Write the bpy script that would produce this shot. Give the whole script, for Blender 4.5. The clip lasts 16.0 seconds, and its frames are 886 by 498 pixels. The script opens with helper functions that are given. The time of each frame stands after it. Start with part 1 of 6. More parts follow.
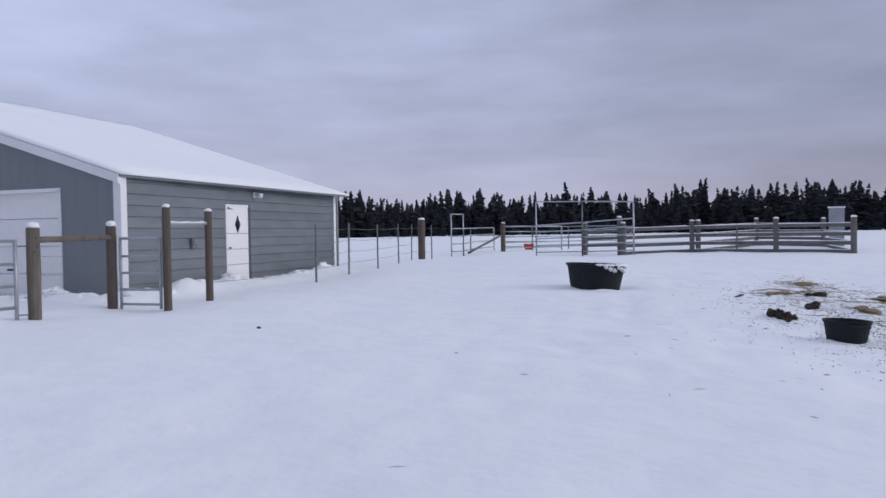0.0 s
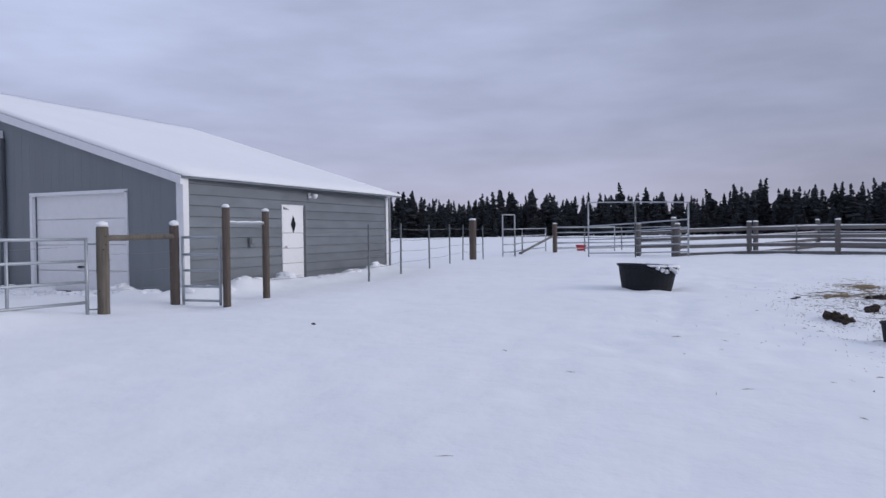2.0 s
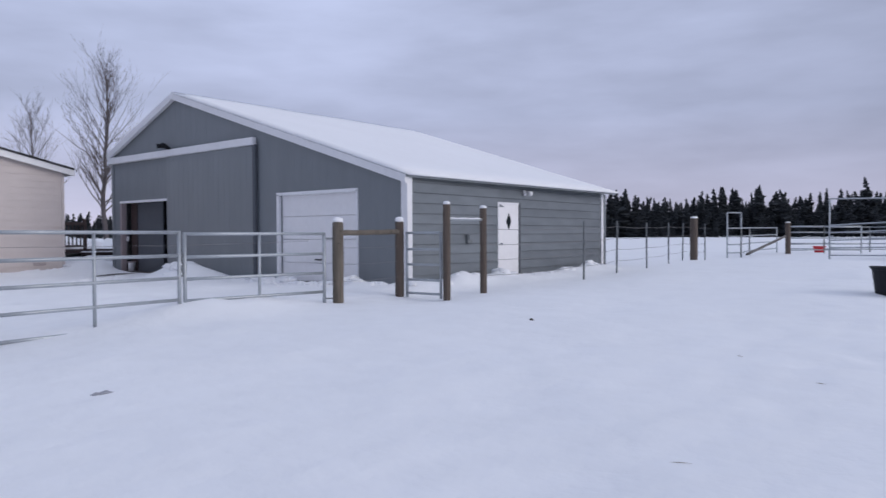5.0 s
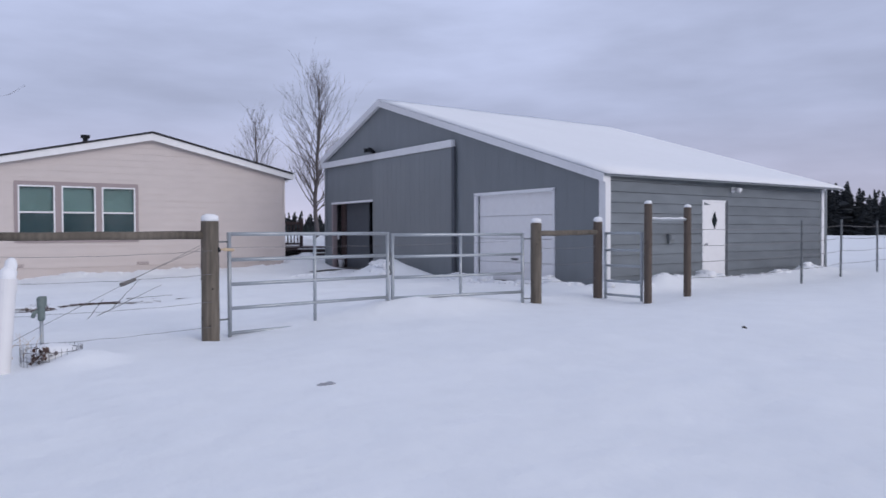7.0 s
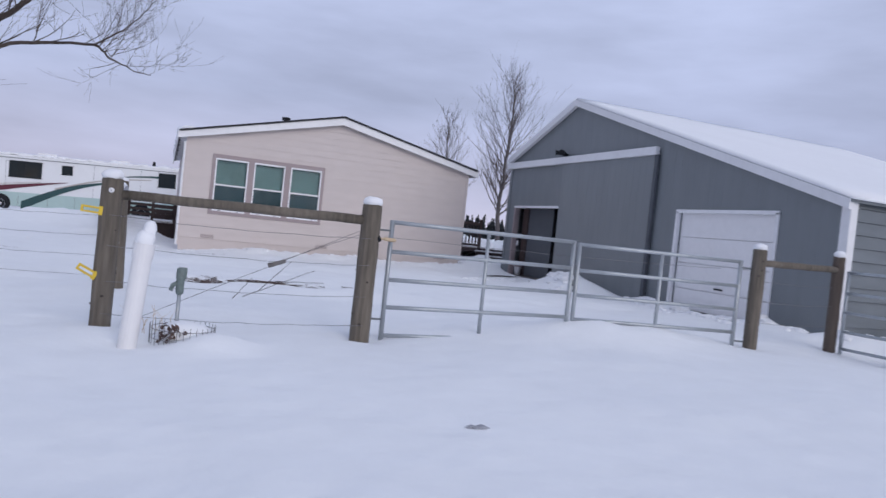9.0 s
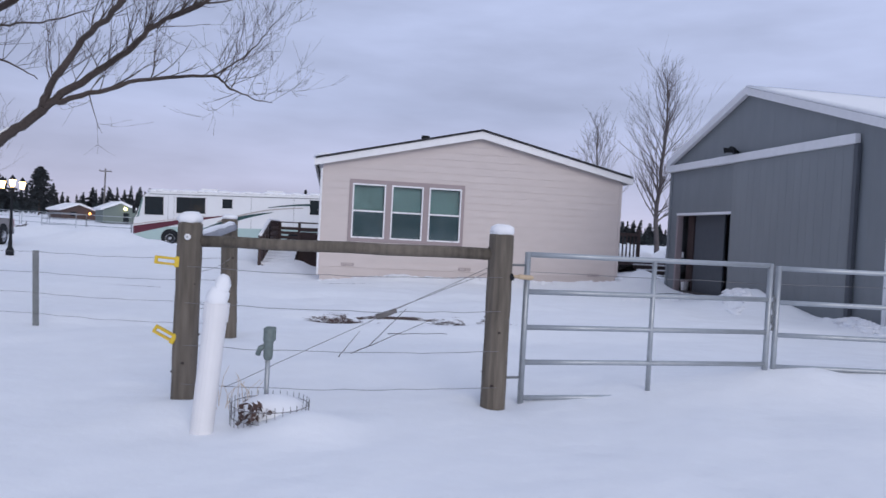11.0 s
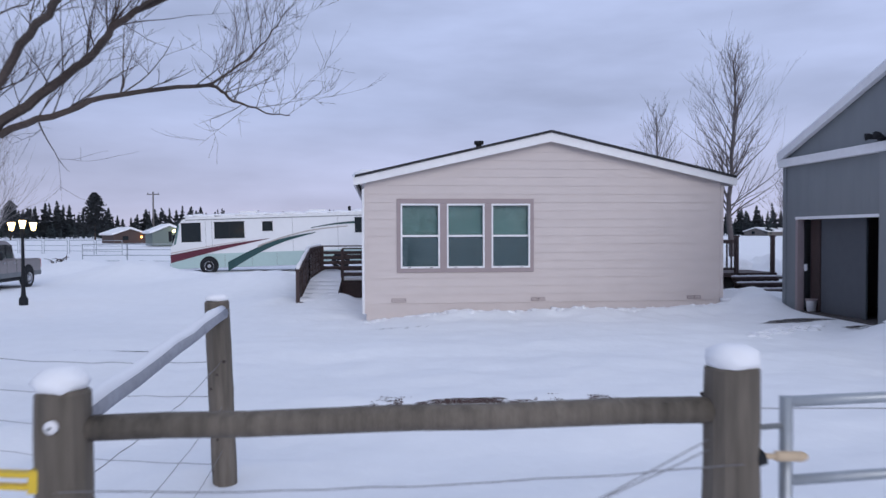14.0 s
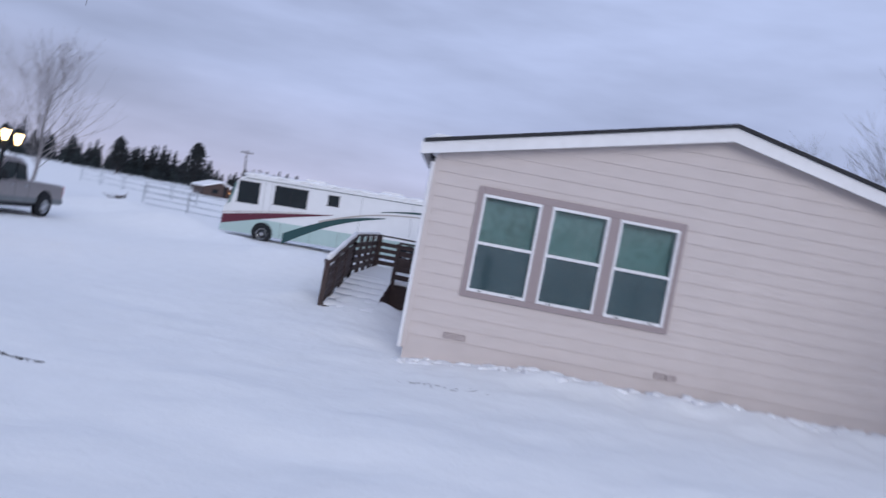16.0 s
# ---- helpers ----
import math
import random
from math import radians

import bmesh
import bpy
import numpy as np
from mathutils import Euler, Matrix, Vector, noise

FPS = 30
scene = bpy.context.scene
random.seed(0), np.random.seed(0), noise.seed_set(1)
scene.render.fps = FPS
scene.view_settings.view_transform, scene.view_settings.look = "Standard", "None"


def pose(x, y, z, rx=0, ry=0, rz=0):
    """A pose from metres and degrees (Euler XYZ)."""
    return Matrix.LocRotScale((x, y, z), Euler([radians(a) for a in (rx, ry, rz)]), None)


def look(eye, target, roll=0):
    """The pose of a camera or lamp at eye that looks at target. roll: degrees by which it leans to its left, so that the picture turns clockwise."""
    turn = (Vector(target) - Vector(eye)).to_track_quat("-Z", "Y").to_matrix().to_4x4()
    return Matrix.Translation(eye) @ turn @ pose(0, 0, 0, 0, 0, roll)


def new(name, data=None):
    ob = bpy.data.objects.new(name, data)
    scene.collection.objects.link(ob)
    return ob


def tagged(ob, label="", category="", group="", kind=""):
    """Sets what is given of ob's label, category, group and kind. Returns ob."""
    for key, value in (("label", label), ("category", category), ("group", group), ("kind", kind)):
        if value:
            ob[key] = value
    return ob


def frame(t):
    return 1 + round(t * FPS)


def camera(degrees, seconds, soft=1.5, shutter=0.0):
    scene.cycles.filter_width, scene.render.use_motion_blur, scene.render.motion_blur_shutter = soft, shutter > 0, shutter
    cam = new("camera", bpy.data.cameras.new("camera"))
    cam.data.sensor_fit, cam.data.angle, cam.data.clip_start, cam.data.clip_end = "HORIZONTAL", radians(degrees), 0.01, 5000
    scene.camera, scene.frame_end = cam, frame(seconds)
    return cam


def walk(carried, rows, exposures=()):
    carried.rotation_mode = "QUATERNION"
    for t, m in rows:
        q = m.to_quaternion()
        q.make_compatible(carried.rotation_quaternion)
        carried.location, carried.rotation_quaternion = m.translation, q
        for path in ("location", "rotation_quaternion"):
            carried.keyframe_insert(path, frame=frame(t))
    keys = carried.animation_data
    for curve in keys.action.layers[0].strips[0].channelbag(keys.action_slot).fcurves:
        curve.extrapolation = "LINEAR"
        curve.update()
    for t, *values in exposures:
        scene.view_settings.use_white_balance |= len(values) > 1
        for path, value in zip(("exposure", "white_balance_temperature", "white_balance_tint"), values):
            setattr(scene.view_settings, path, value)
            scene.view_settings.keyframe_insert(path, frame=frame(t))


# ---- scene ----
cam = camera(62.8, 16.0, shutter=0.4)
PATH = [
    (0, (-0.209, -0.196, 1.207), (1.677, 0.467, 1.163), -0.9),
    (0.5, (-0.211, -0.158, 1.208), (1.661, 0.546, 1.171), -0.5),
    (1, (-0.219, -0.173, 1.226), (1.636, 0.573, 1.179), -1.0),
    (1.5, (-0.287, -0.231, 1.222), (1.555, 0.546, 1.179), -0.7),
    (2, (-0.333, -0.269, 1.195), (1.501, 0.527, 1.155), -0.7),
    (2.5, (-0.313, -0.237, 1.21), (1.5, 0.608, 1.169), -0.4),
    (3, (-0.286, -0.213, 1.19), (1.49, 0.705, 1.152), -0.5),
    (5.5, (-0.363, -0.139, 1.16), (1.087, 1.238, 1.119), -0.2),
    (6, (-0.391, -0.157, 1.174), (0.967, 1.311, 1.132), -0.2),
    (6.5, (-0.423, -0.149, 1.184), (0.832, 1.408, 1.143), -0.3),
    (7, (-0.438, -0.084, 1.214), (0.712, 1.551, 1.17), -0.2),
    (7.5, (-0.375, 0.042, 1.195), (0.674, 1.744, 1.154), 3.4),
    (8, (-0.239, 0.317, 1.196), (0.708, 2.078, 1.153), 5.8),
    (8.5, (-0.011, 0.719, 1.168), (0.824, 2.536, 1.124), 6.0),
    (9, (0.249, 1.222, 1.158), (0.969, 3.088, 1.113), 6.1),
    (9.5, (0.541, 1.782, 1.15), (1.143, 3.688, 1.105), 6.0),
    (10, (0.781, 2.28, 1.215), (1.264, 4.22, 1.17), 5.9),
    (12.5, (0.834, 3.121, 1.428), (1.017, 5.112, 1.383), -0.1),
    (13, (0.83, 3.694, 1.44), (1.012, 5.685, 1.394), -0.1),
    (13.5, (0.857, 4.638, 1.691), (1.038, 6.629, 1.643), -0.1),
    (14, (0.876, 5.77, 1.864), (1.056, 7.761, 1.820), -0.2),
    (14.5, (0.94, 6.901, 1.858), (1.11, 8.893, 1.815), -0.0),
    (15, (0.977, 8.254, 1.77), (1.145, 10.246, 1.732), -0.1),
    (15.5, (1.061, 9.645, 1.773), (1.224, 11.638, 1.729), -0.1),
    (16, (1.187, 11.147, 1.869), (1.141, 13.146, 1.82), 10.8),
]
walk(cam, [(t, look(eye, target, roll)) for t, eye, target, roll in PATH],
     exposures=((0, -0.02, 6820, 10), (9, -0.02, 6720, 10), (12.5, 0.0, 6470, 10), (16, -0.03, 6340, 10)))

# ---- world, light ----
world = bpy.data.worlds.new("overcast_dusk")
scene.world = world
world.use_nodes = True
wn, wl = world.node_tree.nodes, world.node_tree.links
wn.clear()
w_out = wn.new("ShaderNodeOutputWorld")
w_sky = wn.new("ShaderNodeTexSky")
w_sky.sky_type, w_sky.sun_disc = "NISHITA", False
w_sky.sun_elevation, w_sky.sun_rotation = radians(21), radians(167)
w_bg_sky = wn.new("ShaderNodeBackground")
w_bg_sky.inputs["Strength"].default_value = 0.05
wl.new(w_sky.outputs[0], w_bg_sky.inputs["Color"])
w_co = wn.new("ShaderNodeTexCoord")
w_sep = wn.new("ShaderNodeSeparateXYZ")
wl.new(w_co.outputs["Generated"], w_sep.inputs[0])
w_ramp = wn.new("ShaderNodeValToRGB")          # cloud deck: dim and pinkish low down, brighter overhead
wl.new(w_sep.outputs["Z"], w_ramp.inputs["Fac"])
ramp = w_ramp.color_ramp
ramp.elements[0].position, ramp.elements[0].color = 0.0, (0.405, 0.40, 0.525, 1)
ramp.elements[1].position, ramp.elements[1].color = 1.0, (0.53, 0.61, 0.83, 1)
for at_z, col in ((0.04, (0.365, 0.38, 0.53, 1)), (0.16, (0.325, 0.37, 0.54, 1)), (0.34, (0.345, 0.40, 0.585, 1)), (0.6, (0.455, 0.525, 0.74, 1))):
    e = ramp.elements.new(at_z)
    e.color = col
w_map = wn.new("ShaderNodeMapping")
w_map.inputs["Scale"].default_value = (1.6, 1.6, 7.0)
wl.new(w_co.outputs["Generated"], w_map.inputs["Vector"])
w_noise = wn.new("ShaderNodeTexNoise")
w_noise.inputs["Scale"].default_value, w_noise.inputs["Detail"].default_value = 2.2, 6.0
wl.new(w_map.outputs[0], w_noise.inputs["Vector"])
w_cl = wn.new("ShaderNodeMapRange")
w_cl.inputs["From Min"].default_value, w_cl.inputs["From Max"].default_value = 0.3, 0.7
w_cl.inputs["To Min"].default_value, w_cl.inputs["To Max"].default_value = 0.83, 1.14
wl.new(w_noise.outputs["Fac"], w_cl.inputs["Value"])
w_bg_cl = wn.new("ShaderNodeBackground")
wl.new(w_ramp.outputs["Color"], w_bg_cl.inputs["Color"])
w_az = wn.new("ShaderNodeMapRange")            # thinner cloud towards +y
w_az.interpolation_type = "SMOOTHSTEP"
w_az.inputs["From Min"].default_value, w_az.inputs["From Max"].default_value = 0.2, 0.95
w_az.inputs["To Min"].default_value, w_az.inputs["To Max"].default_value = 0.98, 1.45
w_dot = wn.new("ShaderNodeVectorMath")
w_dot.operation = "DOT_PRODUCT"
w_dot.inputs[1].default_value = (0.34, 0.94, 0.0)
wl.new(w_co.outputs["Generated"], w_dot.inputs[0])
wl.new(w_dot.outputs["Value"], w_az.inputs["Value"])
w_mul = wn.new("ShaderNodeMath")
w_mul.operation = "MULTIPLY"
wl.new(w_cl.outputs[0], w_mul.inputs[0])
wl.new(w_az.outputs[0], w_mul.inputs[1])
wl.new(w_mul.outputs[0], w_bg_cl.inputs["Strength"])
w_mix = wn.new("ShaderNodeMixShader")
w_mix.inputs["Fac"].default_value = 0.94
wl.new(w_bg_sky.outputs[0], w_mix.inputs[1])
wl.new(w_bg_cl.outputs[0], w_mix.inputs[2])
wl.new(w_mix.outputs[0], w_out.inputs["Surface"])

sun_data = bpy.data.lights.new("sun", "SUN")
sun_data.energy, sun_data.angle, sun_data.color = 1.15, radians(35), (1.0, 0.97, 0.98)
sun = new("sun", sun_data)
sun.matrix_world = look((14, -60, 24), (0, 0, 0))


# ---- materials ----
def mat(name, col, rough=0.7, metal=0.0, var=0.15, scale=6.0, bump=0.0, bump_scale=60.0, tint=None, stretch=(1, 1, 1), per_object=0.0, spec=0.5, depth=0.02):
    """A surface with broad stains and fine grain, at true size."""
    m = bpy.data.materials.new(name)
    m.use_nodes = True
    n, l = m.node_tree.nodes, m.node_tree.links
    b = n["Principled BSDF"]
    b.inputs["Roughness"].default_value, b.inputs["Metallic"].default_value = rough, metal
    b.inputs["Specular IOR Level"].default_value = spec
    geo = n.new("ShaderNodeTexCoord")
    mp = n.new("ShaderNodeMapping")
    mp.inputs["Scale"].default_value = stretch
    l.new(geo.outputs["Object"], mp.inputs["Vector"])
    big, fine = n.new("ShaderNodeTexNoise"), n.new("ShaderNodeTexNoise")
    big.inputs["Scale"].default_value, big.inputs["Detail"].default_value = scale * 0.25, 4.0
    fine.inputs["Scale"].default_value, fine.inputs["Detail"].default_value = scale * 3.0, 6.0
    l.new(mp.outputs[0], big.inputs["Vector"])
    l.new(mp.outputs[0], fine.inputs["Vector"])
    add = n.new("ShaderNodeMath")
    add.operation = "ADD"
    l.new(big.outputs["Fac"], add.inputs[0])
    l.new(fine.outputs["Fac"], add.inputs[1])
    last = add
    if per_object:
        info, sc, ad = n.new("ShaderNodeObjectInfo"), n.new("ShaderNodeMath"), n.new("ShaderNodeMath")
        sc.operation, ad.operation = "MULTIPLY_ADD", "ADD"
        sc.inputs[1].default_value, sc.inputs[2].default_value = per_object, -per_object / 2
        l.new(info.outputs["Random"], sc.inputs[0])
        l.new(add.outputs[0], ad.inputs[0])
        l.new(sc.outputs[0], ad.inputs[1])
        last = ad
    cr = n.new("ShaderNodeValToRGB")
    hi = [min(1.0, c * (1 + var)) for c in col]
    lo = [c * (1 - var) for c in (tint or col)]
    cr.color_ramp.elements[0].position, cr.color_ramp.elements[0].color = 0.3, (*lo, 1)
    cr.color_ramp.elements[1].position, cr.color_ramp.elements[1].color = 0.75, (*hi, 1)
    half = n.new("ShaderNodeMath")
    half.operation = "MULTIPLY"
    half.inputs[1].default_value = 0.5
    l.new(last.outputs[0], half.inputs[0])
    l.new(half.outputs[0], cr.inputs["Fac"])
    l.new(cr.outputs["Color"], b.inputs["Base Color"])
    if bump:
        bn, bp = n.new("ShaderNodeTexNoise"), n.new("ShaderNodeBump")
        bn.inputs["Scale"].default_value, bn.inputs["Detail"].default_value = bump_scale, 5.0
        bp.inputs["Strength"].default_value, bp.inputs["Distance"].default_value = bump, depth
        l.new(mp.outputs[0], bn.inputs["Vector"])
        l.new(bn.outputs["Fac"], bp.inputs["Height"])
        l.new(bp.outputs["Normal"], b.inputs["Normal"])
    return m


def glow(name, col, strength):
    m = bpy.data.materials.new(name)
    m.use_nodes = True
    b = m.node_tree.nodes["Principled BSDF"]
    b.inputs["Base Color"].default_value = (*col, 1)
    b.inputs["Emission Color"].default_value = (*col, 1)
    b.inputs["Emission Strength"].default_value = strength
    return m


def glass(name, tint):
    """Clear pane: lets light through, mirrors more at grazing angles."""
    m = bpy.data.materials.new(name)
    m.use_nodes = True
    n, l = m.node_tree.nodes, m.node_tree.links
    n.remove(n["Principled BSDF"])
    tr, gl, mx, fr = n.new("ShaderNodeBsdfTransparent"), n.new("ShaderNodeBsdfGlossy"), n.new("ShaderNodeMixShader"), n.new("ShaderNodeFresnel")
    tr.inputs["Color"].default_value = (*tint, 1)
    gl.inputs["Roughness"].default_value = 0.05
    fr.inputs["IOR"].default_value = 1.55
    l.new(fr.outputs[0], mx.inputs[0])
    l.new(tr.outputs[0], mx.inputs[1])
    l.new(gl.outputs[0], mx.inputs[2])
    l.new(mx.outputs[0], n["Material Output"].inputs["Surface"])
    return m


SNOW = mat("snow", (0.87, 0.885, 0.91), 0.8, var=0.04, scale=0.9, bump=0.5, bump_scale=3.2, spec=0.2, depth=0.06)
SNOW_SOFT = mat("snow_drift", (0.87, 0.88, 0.91), 0.75, var=0.03, scale=2.0, bump=0.3, bump_scale=14.0, spec=0.25)
STEEL_GREY = mat("grey_metal_cladding", (0.192, 0.212, 0.228), 0.42, 0.0, 0.10, 1.2, 0.05, 20, per_object=0.03, stretch=(1, 1, 0.25))
STEEL_LAP = mat("grey_lapped_metal", (0.19, 0.21, 0.225), 0.34, 0.25, 0.28, 1.4, 0.12, 7, per_object=0.2, stretch=(0.35, 1, 1))
DOOR_GREY = mat("sliding_door_metal", (0.212, 0.232, 0.247), 0.42, 0.0, 0.10, 1.0, 0.05, 20, stretch=(1, 1, 0.25))
TRIM = mat("white_trim_paint", (0.80, 0.80, 0.82), 0.5, var=0.07, scale=3)
DOOR_WHITE = mat("white_door_paint", (0.83, 0.82, 0.83), 0.45, var=0.05, scale=3, per_object=0.1)
SIDING = mat("beige_lap_siding", (0.60, 0.535, 0.515), 0.6, var=0.07, scale=2.0, bump=0.15, bump_scale=90, per_object=0.10, stretch=(0.3, 1, 1))
TAUPE = mat("taupe_trim_paint", (0.33, 0.27, 0.275), 0.55, var=0.06, scale=4)
SHINGLE = mat("charcoal_shingle", (0.03, 0.03, 0.035), 0.9, var=0.3, scale=14, bump=0.5, bump_scale=80)
BLIND = mat("pale_green_blind", (0.205, 0.305, 0.325), 0.7, var=0.35, scale=3.5)
SCREEN = mat("dark_insect_screen", (0.062, 0.10, 0.13), 0.8, var=0.25, scale=3)
PANE = glass("window_glass", (0.85, 0.93, 0.92))
POST_WOOD = mat("treated_post_wood", (0.15, 0.128, 0.105), 0.85, var=0.55, scale=7, bump=0.6, bump_scale=40, tint=(0.13, 0.11, 0.085), stretch=(1, 1, 0.12))
OLD_WOOD = mat("old_grey_brown_post", (0.115, 0.09, 0.075), 0.9, var=0.4, scale=7, bump=0.7, bump_scale=40, stretch=(1, 1, 0.12))
GREY_WOOD = mat("weathered_rail_wood", (0.15, 0.14, 0.135), 0.9, var=0.35, scale=6, bump=0.5, bump_scale=30)
FROST_WOOD = mat("frosted_rail_wood", (0.34, 0.35, 0.39), 0.85, var=0.25, scale=9, bump=0.4, bump_scale=40)
DECK_WOOD = mat("dark_red_brown_deck_stain", (0.055, 0.034, 0.032), 0.7, var=0.3, scale=5, bump=0.3, bump_scale=40)
GALV = mat("galvanised_tube", (0.40, 0.43, 0.46), 0.45, 0.55, 0.15, 5, 0.05, 60)
WIRE = mat("rusty_fence_wire", (0.24, 0.23, 0.235), 0.6, 0.5, 0.2, 8)
TPOST = mat("green_grey_steel_stake", (0.19, 0.205, 0.215), 0.6, 0.3, 0.25, 8)
PVC = mat("white_plastic_pipe", (0.80, 0.79, 0.80), 0.35, var=0.03, scale=3)
GREEN_IRON = mat("green_cast_iron", (0.17, 0.215, 0.21), 0.55, 0.1, 0.3, 10)
YELLOW = mat("yellow_plastic", (0.72, 0.50, 0.04), 0.4, var=0.08)
TAN = mat("tan_handle", (0.55, 0.42, 0.28), 0.55, var=0.1)
BLACK_RUB = mat("black_rubber", (0.018, 0.020, 0.024), 0.75, var=0.3, scale=6, spec=0.2)
# near-black tone standing in for the shade of unlit interiors
INNER_SHADE = mat("interior_shade", (0.05, 0.045, 0.045), 0.9, var=0.3, scale=3)
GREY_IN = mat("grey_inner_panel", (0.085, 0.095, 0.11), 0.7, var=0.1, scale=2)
CONCRETE = mat("wet_dark_ground", (0.085, 0.075, 0.075), 0.75, var=0.35, scale=6, bump=0.4, bump_scale=30)
DIRT = mat("bare_brown_dirt", (0.095, 0.058, 0.05), 0.95, var=0.5, scale=10, bump=0.6, bump_scale=40)
DUNG = mat("dark_dung", (0.035, 0.022, 0.015), 0.9, var=0.4, scale=12, bump=0.8, bump_scale=50)
HAY = mat("faded_hay", (0.27, 0.205, 0.125), 0.95, var=0.35, scale=14, bump=0.8, bump_scale=70)
RED = mat("red_plastic", (0.55, 0.03, 0.04), 0.5, var=0.08)
NEEDLE = mat("dark_conifer_needles", (0.046, 0.052, 0.058), 0.9, var=0.5, scale=2, spec=0.1)
NEEDLE_FROST = mat("frosted_conifer_needles", (0.06, 0.075, 0.08), 0.9, var=0.5, scale=2, spec=0.1)
BARK = mat("dark_bark", (0.065, 0.05, 0.045), 0.95, var=0.4, scale=9, bump=0.6, bump_scale=30)
BARK_GREY = mat("grey_brown_bark", (0.10, 0.088, 0.092), 0.95, var=0.3, scale=5)
BARK_PALE = mat("pale_frosted_bark", (0.25, 0.235, 0.245), 0.95, var=0.3, scale=5)
RV_WHITE = mat("motorhome_white_gelcoat", (0.76, 0.77, 0.79), 0.25, var=0.04, scale=1.0)
RV_GREEN = mat("motorhome_pale_green", (0.40, 0.53, 0.52), 0.3, var=0.05, scale=1.5)
RV_TEAL = mat("dark_teal_stripe", (0.012, 0.06, 0.065), 0.35, var=0.1)
RV_RED = mat("maroon_stripe", (0.10, 0.012, 0.03), 0.35, var=0.1)
RV_GREY = mat("warm_grey_stripe", (0.42, 0.38, 0.36), 0.4, var=0.1)
AUTO_GLASS = mat("dark_vehicle_glass", (0.02, 0.026, 0.03), 0.12, var=0.2, scale=2, spec=0.25)
TEAL_GLASS = mat("frosted_teal_glass", (0.13, 0.23, 0.23), 0.35, var=0.25, scale=4, spec=0.3)
CHROME = mat("dull_chrome", (0.45, 0.46, 0.48), 0.25, 0.9, 0.1, 4)
TRUCK = mat("silver_truck_paint", (0.26, 0.24, 0.245), 0.35, 0.3, 0.1, 2)
GREEN_SIDE = mat("sage_green_siding", (0.155, 0.195, 0.18), 0.7, var=0.1, scale=2)
BROWN_SIDE = mat("brown_siding", (0.075, 0.05, 0.045), 0.7, var=0.2, scale=2)
LAMP_WARM = glow("warm_lantern_glow", (1.0, 0.66, 0.30), 8.0)
LAMP_YELLOW = glow("yellow_yard_light", (1.0, 0.85, 0.35), 7.0)
LAMP_ORANGE = glow("orange_porch_light", (1.0, 0.38, 0.08), 7.0)


# ---- building helpers ----
def finish(name, bm, material, parent=None, smooth=False, label=""):
    me = bpy.data.meshes.new(name)
    bm.normal_update()
    bm.to_mesh(me)
    bm.free()
    me.materials.append(material)
    if smooth:
        for p in me.polygons:
            p.use_smooth = True
    ob = new(name, me)
    if parent:
        ob.parent = parent
    if label:
        tagged(ob, label)
    return ob


def part(name, bm, material, parent, label="", smooth=False):
    return finish(name, bm, material, parent, smooth, label)


def thing(name, label, category, m=None, group="", kind=""):
    ob = new(name)
    ob.empty_display_size = 0.1
    if m is not None:
        ob.matrix_world = m
    return tagged(ob, label, category, group, kind)


def box(bm, x0, y0, z0, x1, y1, z1, bevel=0.0):
    """A box between two corners, with small chamfers where bevel is given."""
    vs = [bm.verts.new((x, y, z)) for x in (x0, x1) for y in (y0, y1) for z in (z0, z1)]
    fs = [bm.faces.new([vs[i] for i in q]) for q in ((0, 1, 3, 2), (4, 6, 7, 5), (0, 4, 5, 1), (2, 3, 7, 6), (0, 2, 6, 4), (1, 5, 7, 3))]
    if bevel:
        es = list({e for f in fs for e in f.edges})
        bmesh.ops.bevel(bm, geom=es, offset=bevel, segments=1, affect="EDGES")
    return bm


def boxes(*rows, bevel=0.0):
    bm = bmesh.new()
    for r in rows:
        box(bm, *r, bevel=bevel)
    return bm


def prism(bm, pts, axis, a, b):
    """An outline of two coordinates, drawn out along an axis from a to b."""
    def put(p, c):
        v = {"x": (c, p[0], p[1]), "y": (p[0], c, p[1]), "z": (p[0], p[1], c)}[axis]
        return bm.verts.new(v)
    lo, hi = [put(p, a) for p in pts], [put(p, b) for p in pts]
    n = len(pts)
    bm.faces.new(lo)
    bm.faces.new(hi[::-1])
    for i in range(n):
        bm.faces.new((lo[i], hi[i], hi[(i + 1) % n], lo[(i + 1) % n]))
    bmesh.ops.recalc_face_normals(bm, faces=bm.faces)
    return bm


def tube(bm, pts, radii, sides=6, cap=True):
    """A tapering tube along a line of points."""
    pts = [Vector(p) for p in pts]
    if not hasattr(radii, "__len__"):
        radii = [radii] * len(pts)
    rings, side = [], None
    for i, p in enumerate(pts):
        d = (pts[min(i + 1, len(pts) - 1)] - pts[max(i - 1, 0)])
        d = d.normalized() if d.length > 1e-9 else Vector((0, 0, 1))
        if side is None:
            side = d.cross(Vector((0, 0, 1)) if abs(d.z) < 0.9 else Vector((1, 0, 0))).normalized()
        side = (side - d * side.dot(d)).normalized()
        up = d.cross(side)
        rings.append([bm.verts.new(p + (side * math.cos(k * math.tau / sides) + up * math.sin(k * math.tau / sides)) * radii[i]) for k in range(sides)])
    for a, b in zip(rings, rings[1:]):
        for k in range(sides):
            bm.faces.new((a[k], a[(k + 1) % sides], b[(k + 1) % sides], b[k]))
    if cap:
        bm.faces.new(rings[0][::-1])
        bm.faces.new(rings[-1])
    return bm


